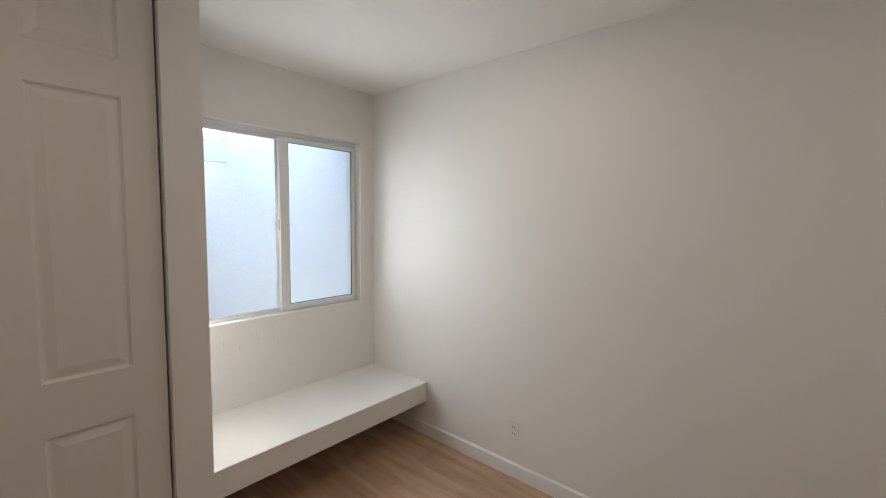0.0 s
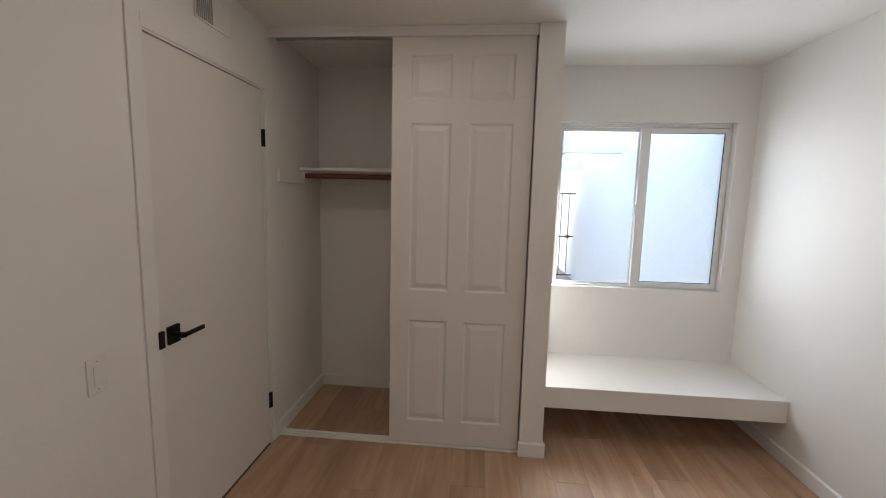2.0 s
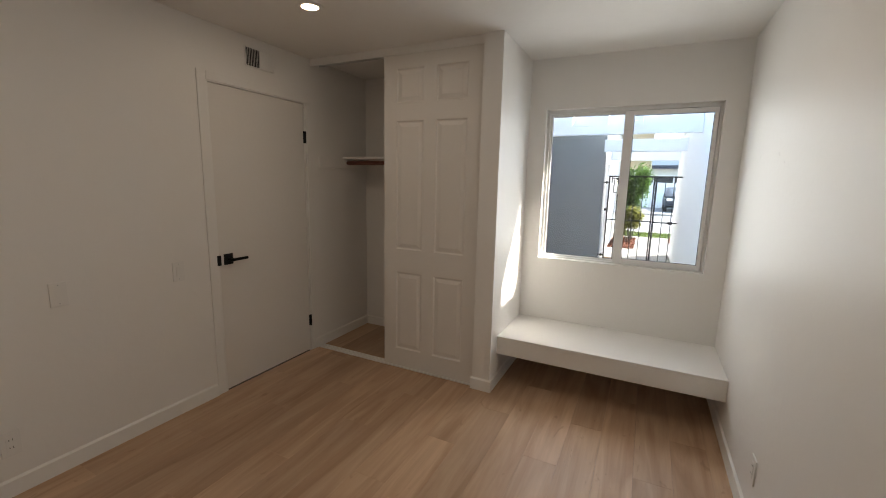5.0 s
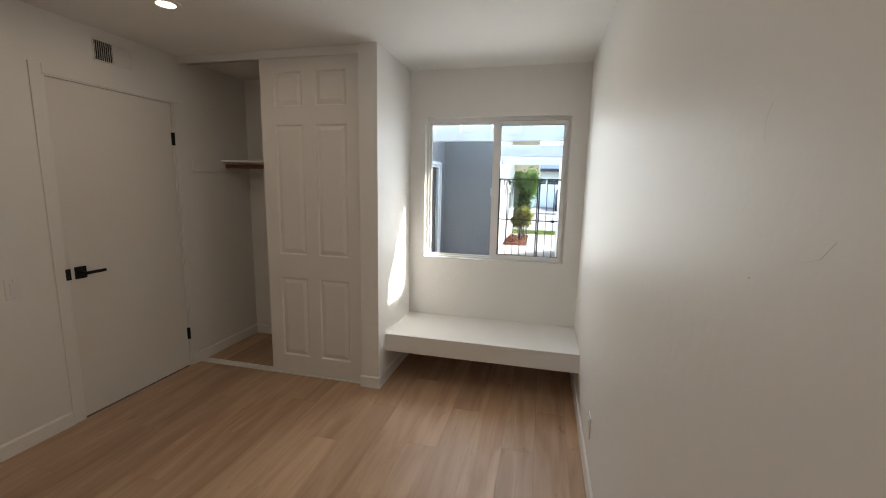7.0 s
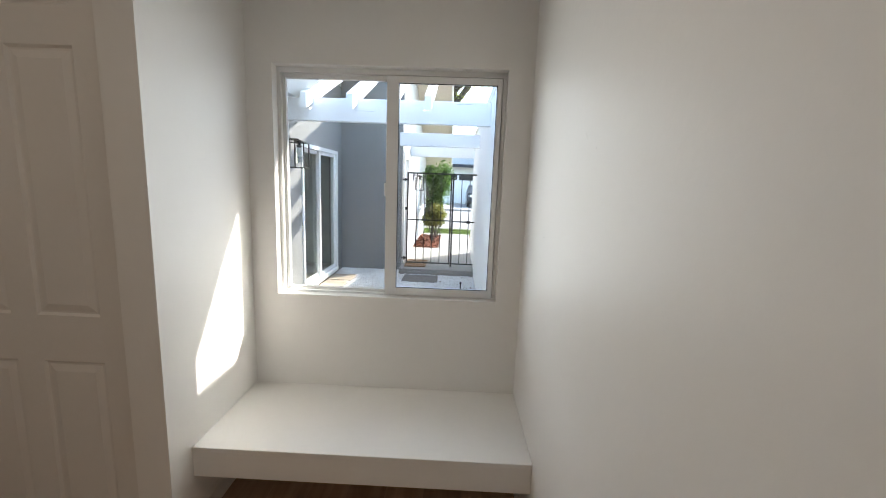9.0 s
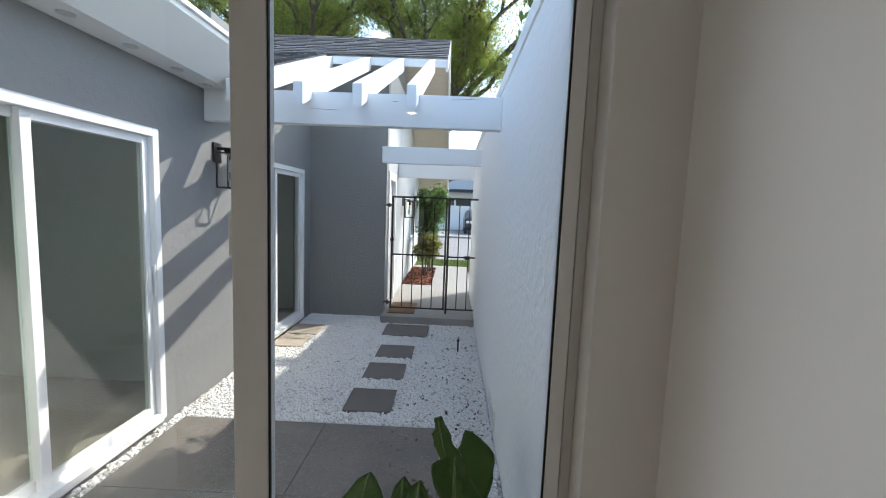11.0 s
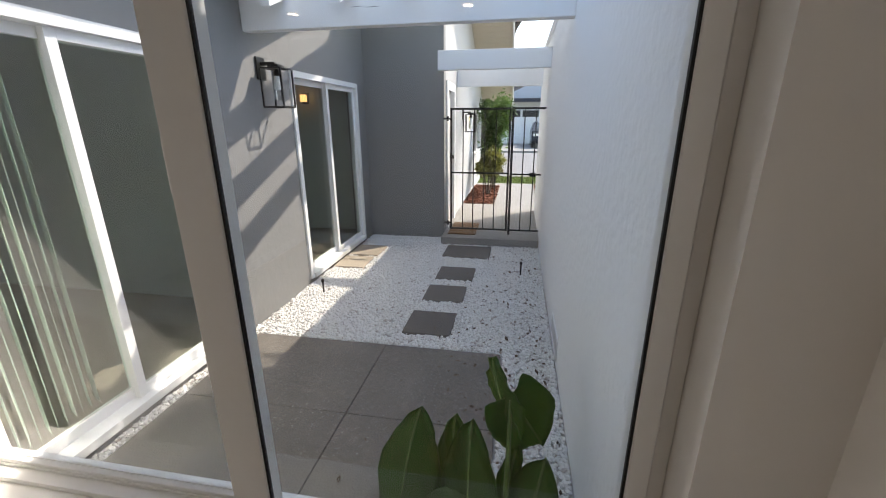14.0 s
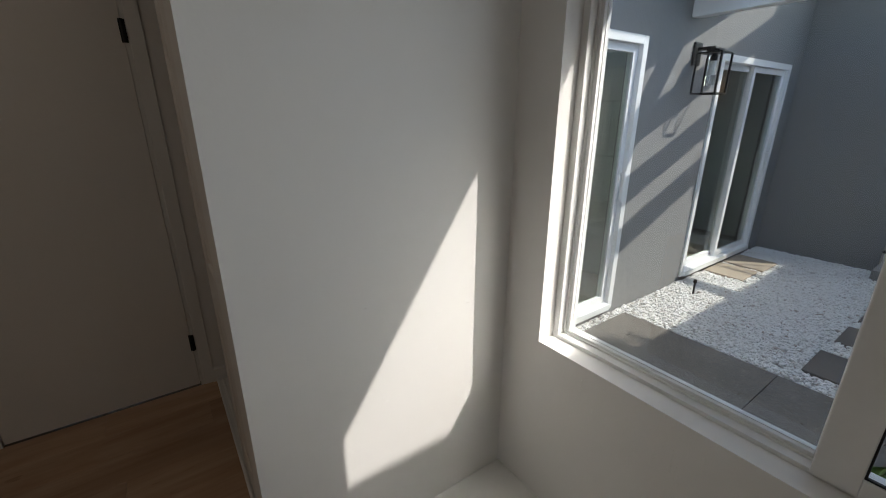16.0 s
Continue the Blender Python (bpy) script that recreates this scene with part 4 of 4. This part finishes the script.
def elephant_ear(root):
    p = thing("elephant_ear_plant", root, "green elephant-ear plant with large glossy leaves", "plant")
    rows = [((-3.05, 1.19, 0.40), (-3.16, 1.22, 0.665), (0.25, 1, 0.1), 0.115, 0.02),
            ((-3.02, 1.40, 0.38), (-3.12, 1.385, 0.67), (0.35, 1, -0.1), 0.10, 0.02),
            ((-3.10, 1.33, 0.36), (-3.17, 1.345, 0.66), (0.3, 1, 0.3), 0.085, -0.03),
            ((-3.13, 1.50, 0.70), (-3.20, 1.455, 0.85), (0.8, 0.6, 0.0), 0.09, -0.02),
            ((-3.12, 1.50, 0.76), (-3.13, 1.60, 0.60), (-0.2, 0.75, 0.65), 0.12, -0.02),
            ((-3.00, 1.55, 0.36), (-3.07, 1.60, 0.61), (0.3, 1, -0.3), 0.095, 0.02),
            ((-2.98, 1.42, 0.44), (-2.96, 1.28, 0.53), (0.9, 0.1, -0.3), 0.08, -0.02),
            ((-3.06, 1.50, 0.40), (-3.12, 1.52, 0.62), (0.5, 0.8, 0.1), 0.05, 0.02),
            ((-2.96, 1.40, 0.42), (-2.92, 1.62, 0.48), (1, -0.2, 0.1), 0.08, -0.03)]
    for base, tip, side, w, droop in rows:
        hub, low = Vector((-2.113, 1.496, 1.458)), Vector((0, 0.015, -0.05))
        base, tip, w = tuple(hub + low + 1.27 * (Vector(base) - hub)), tuple(hub + low + 1.27 * (Vector(tip) - hub)), 1.27 * w
        st = bmesh.new()
        a, b = Vector(root) + Vector((0.02 * (base[1] - 1.4), 0.2 * (base[1] - 1.45), 0)), Vector(base)
        mid = a.lerp(b, 0.55) + Vector((0.03, 0, 0.02))
        tube(st, a, mid, 0.013, 0.010, 8)
        tube(st, mid, b, 0.010, 0.006, 8)
        part("stalk", st, RIB, p)
        big_leaf(base, tip, side, w, droop, p)


elephant_ear((-3.28, 1.50, -0.13))


def leaves(name, centres, per, spread, size, material, parent, seed):
    rng = np.random.default_rng(seed)
    c = np.repeat(np.array(centres), per, 0)
    p = c + rng.normal(0, 1, c.shape) * np.array(spread)
    n = len(p)
    d, e = rng.normal(0, 1, (n, 3)), rng.normal(0, 1, (n, 3))
    d /= np.linalg.norm(d, axis=1)[:, None]
    e = np.cross(d, e)
    e /= np.linalg.norm(e, axis=1)[:, None]
    s = rng.uniform(0.6, 1.3, (n, 1)) * size
    v = np.stack([p - d * s, p + e * s * 0.42, p + d * s, p - e * s * 0.42], 1).reshape(-1, 3)
    f = np.arange(n * 4).reshape(-1, 4)
    ob = raw(name, v.tolist(), f.tolist(), material, parent)
    return ob


def big_tree(x, y, z, height, spread, seed, label, clumps=150):
    rng = random.Random(seed)
    t = thing("tree", (x, y, z), label, "tree")
    wood, tips = bmesh.new(), []
    def grow(a, way, length, r, depth):
        b = a + way * length
        tube(wood, a, b, r, r * 0.72, 8 if depth < 2 else 5)
        if depth >= 2:
            tips.append(b)
            tips.append(a.lerp(b, 0.5))
        if depth == 5:
            return
        for k in range(rng.choice((2, 3, 3)) if depth else 5):
            w = (way + Vector((rng.uniform(-1, 1), rng.uniform(-1, 1) , rng.uniform(-0.25, 0.6))) * (0.75 if depth else 0.95)).normalized()
            grow(b, w, length * rng.uniform(0.62, 0.86), r * 0.66, depth + 1)
    grow(Vector((x, y, z)), Vector((0.02, 0.02, 1)), height * 0.30, height * 0.033, 0)
    part("trunk", wood, BARK, t)
    leaves("crown", [p[:] for p in tips], 120, (spread * 0.46, spread * 0.46, spread * 0.26), 0.046, LEAF, t, seed)
    return t


big_tree(-16.0, 0.5, -0.15, 9.0, 0.62, 5, "large spreading street tree with yellow-green foliage")
big_tree(-15.6, -4.4, -0.15, 8.8, 0.6, 12, "tall leafy tree beyond the house")
big_tree(-38.0, 7.5, -0.15, 7.0, 0.5, 21, "green tree across the street")


def wall_tree(x, y, z):
    """A slim tree just past the garden wall; its crown dapples the slabs."""
    t = thing("tree", (x, y, z), "slim leafy tree standing behind the white garden wall", "tree")
    rng = random.Random(17)
    wood, tips = bmesh.new(), []
    fork = Vector((x, y, 2.7))
    tube(wood, (x, y, z), fork, 0.05, 0.035, 8)
    for k in range(9):
        tip = Vector((x + rng.uniform(-0.85, 0.85), y - 0.1 + rng.uniform(-0.3, 0.3), rng.uniform(3.25, 4.0)))
        tube(wood, fork, tip, 0.022, 0.007, 6)
        tips += [tip[:], fork.lerp(tip, 0.75)[:]]
    part("trunk", wood, BARK, t)
    leaves("crown", tips, 110, (0.17, 0.15, 0.12), 0.055, BUSHLEAF, t, 18)


wall_tree(-5.9, 2.55, -0.157)


def shrub(x, y, z, rows, label):
    """A shrub of several bare stems. rows: material, centre height, radius, leaf count."""
    s = thing("shrub", (x, y, z), label, "shrub")
    rng = random.Random(int(-x * 10))
    for k in range(6):
        a = k * 1.05
        st = bmesh.new()
        tube(st, (x + 0.03 * math.cos(a), y + 0.03 * math.sin(a), z), (x + 0.10 * math.cos(a), y + 0.10 * math.sin(a), z + 0.45), 0.016, 0.011, 6)
        tube(st, (x + 0.10 * math.cos(a), y + 0.10 * math.sin(a), z + 0.45), (x + 0.2 * math.cos(a + 0.4), y + 0.16 * math.sin(a + 0.4), z + 1.0), 0.011, 0.006, 6)
        part("stem", st, BARK, s)
    for i, (material, h, rad, hz, count) in enumerate(rows):
        cs = []
        for k in range(16):
            cs.append((x + rng.uniform(-rad, rad), y + rng.uniform(-rad, rad) * 0.9, z + h + rng.uniform(-hz, hz)))
        leaves("foliage", cs, count, (rad * 0.28, rad * 0.28, hz * 0.25), 0.045, material, s, 30 + i)


shrub(-10.7, 0.93, -0.03, [(GOLDLEAF, 0.62, 0.22, 0.22, 160)], "low golden-green shrub in a mulch bed")
shrub(-11.5, 0.98, -0.03, [(BUSHLEAF, 1.28, 0.27, 0.52, 300)], "tall green oleander-like shrub beside the house")


def scatter(name, x0, x1, y0, y1, z, n, size, material, label, category, tall):
    rng = np.random.default_rng(n)
    p = np.stack([rng.uniform(x0, x1, n), rng.uniform(y0, y1, n), np.full(n, z)], 1)
    a = rng.uniform(0, math.tau, n)
    d = np.stack([np.cos(a), np.sin(a), np.zeros(n)], 1) * (size * rng.uniform(0.6, 1.3, n))[:, None]
    e = np.stack([-np.sin(a), np.cos(a), np.zeros(n)], 1) * (size * 0.35)
    h = np.stack([rng.normal(0, 0.25, n) * size, rng.normal(0, 0.25, n) * size, size * tall * rng.uniform(0.6, 1.4, n)], 1)
    if tall > 1:
        v = np.stack([p - d * 0.15, p + d * 0.15, p + h], 1).reshape(-1, 3)
        f = np.arange(n * 3).reshape(-1, 3)
    else:
        v = np.stack([p - d - e, p + d - e, p + d + e + h, p - d + e + h], 1).reshape(-1, 3)
        f = np.arange(n * 4).reshape(-1, 4)
    tagged(raw(name, v.tolist(), f.tolist(), material), label, category, kind="stuff")


structure("mulch_bed", boxes((-11.9, -9.72, 0.53, 1.10, -0.022, -0.014), (-12.3, -9.4, 1.93, 2.5, -0.0235, -0.014)), mat("mulch_soil", (0.16, 0.06, 0.035), 0.95, 0.2), "soil of the mulch bed", "ground")
scatter("mulch", -11.9, -9.72, 0.54, 1.10, -0.012, 2600, 0.03, MULCH, "red-brown bark mulch beside the house wall", "mulch", 0.6)
scatter("mulch", -12.3, -9.4, 1.93, 2.5, -0.012, 2600, 0.03, MULCH, "red-brown bark mulch along the path", "mulch", 0.6)
structure("lawn", boxes((-13.9, -12.4, -8, 14, -0.2, -0.06)), mat("lawn_soil", (0.10, 0.15, 0.03), 0.95, 0.2, 3), "green lawn strip by the street", "lawn")
scatter("grass", -13.9, -12.4, -1, 6, -0.06, 16000, 0.03, GRASS, "short green lawn grass", "grass", 2.0)
structure("road", boxes((-24.0, -14.1, -120, 120, -0.3, -0.148)), mat("pale_road", (0.24, 0.23, 0.225), 0.9, 0.1, 0.7, 0.004, 40), "sunlit pale asphalt street", "road")
structure("kerb", boxes((-14.1, -13.9, -60, 60, -0.3, -0.05), (-24.2, -24.0, -60, 60, -0.3, -0.05)), CONC, "concrete kerb along the street", "kerb")
structure("driveway", boxes((-31.0, -24.2, -1.0, 8.0, -0.2, -0.06)), CONC, "concrete driveway across the street", "driveway")

# ---- across the street ----
def garage_house():
    h = thing("house", (-33, 3, -0.06), "pale house with a white garage door across the street", "house")
    part("wall", boxes((-39, -31.0, -9, 9, -0.06, 2.7)), mat("pale_house_wall", (0.66, 0.66, 0.64), 0.8, 0.05), h)
    gd = part("garage_door", boxes((-31.0, -30.94, 0.4, 5.2, -0.06, 2.15), bevel=0.01), WHITE_EXT, h, "white panelled garage door")
    for i in range(4):
        for k in range(4):
            part("door_panel", boxes((-30.94, -30.915, 0.52 + k * 1.18, 1.56 + k * 1.18, 0.05 + i * 0.53, 0.46 + i * 0.53), bevel=0.008), WHITE_EXT if i < 3 else SLOT, gd)
    part("window", boxes((-31.0, -30.95, -5, -2.5, 0.9, 2.1)), DARKGLASS, h)
    rf = bmesh.new()
    vs = [rf.verts.new(p) for p in ((-30.3, -9.6, 2.55), (-30.3, 9.6, 2.55), (-35, 9.6, 4.6), (-35, -9.6, 4.6), (-39.6, 9.6, 2.55), (-39.6, -9.6, 2.55))]
    rf.faces.new((vs[0], vs[1], vs[2], vs[3]))
    rf.faces.new((vs[3], vs[2], vs[4], vs[5]))
    bmesh.ops.solidify(rf, geom=rf.faces[:], thickness=0.18)
    part("roof", rf, SHINGLE, h)
    gb = bmesh.new()
    a = [gb.verts.new(p) for p in ((-30.85, 0.0, 2.7), (-30.85, 5.6, 2.7), (-30.85, 2.8, 4.0), (-34.0, 0.0, 2.7), (-34.0, 5.6, 2.7), (-34.0, 2.8, 4.0))]
    for f in ((0, 1, 2), (5, 4, 3), (0, 3, 4, 1), (1, 4, 5, 2), (2, 5, 3, 0)):
        gb.faces.new([a[i] for i in f])
    part("gable", gb, mat("blue_grey_siding", (0.42, 0.46, 0.52), 0.7, 0.05), h)


garage_house()


def car(x, y, z):
    c = thing("car", (x, y, z), "dark parked sedan on the driveway", "car")
    L, W = 4.4, 1.75
    prof = [(-2.2, 0.35), (-2.15, 0.75), (-1.3, 0.92), (-0.6, 1.38), (0.7, 1.42), (1.5, 0.98), (2.1, 0.92), (2.2, 0.40), (2.0, 0.25), (-2.0, 0.25)]
    bm = bmesh.new()
    sides = [[bm.verts.new((x + px, y + s * W / 2 * (0.86 if pz > 1.1 else 1), z + pz)) for px, pz in prof] for s in (-1, 1)]
    n = len(prof)
    bm.faces.new(sides[0])
    bm.faces.new(sides[1][::-1])
    for k in range(n):
        bm.faces.new((sides[0][k], sides[1][k], sides[1][(k + 1) % n], sides[0][(k + 1) % n]))
    bmesh.ops.recalc_face_normals(bm, faces=bm.faces[:])
    bmesh.ops.bevel(bm, geom=bm.edges[:], offset=0.04, segments=2, affect="EDGES")
    part("body", bm, CARP, c)
    part("windscreen", slab_between(x + 1.46, z + 1.03, x + 0.80, z + 1.40, y - 0.62, y + 0.62, 0.02), DARKGLASS, c)
    for s in (-1, 1):
        part("headlight", boxes((x + 2.12, x + 2.21, y + s * 0.62 - 0.17, y + s * 0.62 + 0.17, z + 0.66, z + 0.80), bevel=0.02), PLASTIC, c)
        for px in (-1.35, 1.4):
            wh = part("wheel", tube(bmesh.new(), (x + px, y + s * 0.72, z + 0.31), (x + px, y + s * 0.88, z + 0.31), 0.31, sides=24), TYRE, c)
            part("rim", tube(bmesh.new(), (x + px, y + s * 0.875, z + 0.31), (x + px, y + s * 0.885, z + 0.31), 0.19, sides=20), ALU, wh)
    part("number_plate", boxes((x + 2.2, x + 2.215, y - 0.25, y + 0.25, z + 0.42, z + 0.54)), PLASTIC, c)


car(-28.2, 3.1, -0.06)

def dry_leaves():
    rng = np.random.default_rng(3)
    n = 320
    p = np.stack([rng.uniform(-7.2, -3.0, n), YR - 0.05 - np.abs(rng.normal(0, 0.42, n)), np.full(n, G + 0.022)], 1)
    a = rng.uniform(0, math.tau, n)
    d = np.stack([np.cos(a), np.sin(a), rng.normal(0, 0.3, n)], 1) * rng.uniform(0.006, 0.022, (n, 1))
    e = np.stack([-np.sin(a), np.cos(a), rng.normal(0, 0.3, n)], 1) * rng.uniform(0.006, 0.014, (n, 1))
    v = np.stack([p - d, p - e * 0.9, p + d, p + e], 1).reshape(-1, 3)
    tagged(raw("dry_leaves", v.tolist(), np.arange(n * 4).reshape(-1, 4).tolist(), island_mat("dry_leaf", (0.13, 0.085, 0.05), 0.6)), "scattered brown dry leaves on white gravel", "leaves", kind="stuff")


dry_leaves()


# ---- small wear on the painted walls ----
def ridge(wall, points, r):
    """A thin raised line of paint along a wall."""
    bm = bmesh.new()
    for a, b in zip(points, points[1:]):
        tube(bm, a, b, r, r * 0.8, 6)
    part("paint_ridge", bm, PAINT, wall)


west, north = bpy.data.objects["wall_west"], bpy.data.objects["wall_north"]
wr = random.Random(8)
for k in range(26):
    y, z = wr.uniform(0.66, 1.10), wr.uniform(0.70, 0.845)
    h = wr.uniform(0.012, 0.05)
    ridge(west, [(WEST, y, z), (WEST, y + wr.uniform(-0.002, 0.002), z - h)], wr.uniform(0.0006, 0.0013))
ridge(north, [(-0.117, NORTH, 1.647), (-0.03, NORTH, 1.640), (0.057, NORTH, 1.641), (0.115, NORTH, 1.636), (0.150, NORTH, 1.620)], 0.0004)
ridge(north, [(0.163, NORTH, 1.606), (0.150, NORTH, 1.58), (0.156, NORTH, 1.555)], 0.0004)
ridge(north, [(0.33, NORTH, 1.436), (0.31, NORTH, 1.415), (0.27, NORTH, 1.404)], 0.0004)
ridge(north, [(-1.610, NORTH, 1.632), (-1.596, NORTH, 1.615)], 0.0009)
ridge(north, [(-1.968, NORTH, 1.635), (-1.955, NORTH, 1.622)], 0.0009)
for x, z in ((0.165, 1.363), (-1.514, 1.585), (-1.431, 1.343), (-2.037, 1.283), (-2.095, 1.110)):
    part("nail_hole", tube(bmesh.new(), (x, NORTH, z), (x, NORTH - 0.0006, z), 0.0009, sides=8), SLOT, north)
for k in range(16):
    x, z = wr.uniform(-2.36, -2.05), wr.uniform(0.62, 1.2)
    ridge(bpy.data.objects["wall_pier"], [(x, 0.416, z), (x + wr.uniform(-0.012, 0.012), 0.416, z + wr.uniform(-0.004, 0.004))], 0.0008)

# ---- oak planks ----
PW, PL = 0.182, 1.22
rngp = random.Random(11)
shapes = {}


def plank(x0, x1, y0, y1):
    key = (round(x1 - x0, 3), round(y1 - y0, 3))
    if key not in shapes:
        bm = boxes((0, key[0] - 0.0007, 0, key[1] - 0.0007, -0.012, 0.0), bevel=0.0005)
        me = bpy.data.meshes.new("plank")
        bm.to_mesh(me)
        bm.free()
        me.materials.append(WOOD)
        shapes[key] = me
    ob = new("plank", shapes[key])
    ob.parent = FLOOR
    ob.location = (x0, y0, 0)


y, row = SOUTH, 0
while y < NORTH - 0.01:
    y1 = min(y + PW, NORTH)
    x = CLOSET - 0.005 - (row * 0.437 % PL)
    while x < EAST:
        a, b = max(x, CLOSET), min(x + PL, EAST)
        if b - a > 0.002:
            plank(a, b, y, y1)
        x += PL
    y, row = y1, row + 1
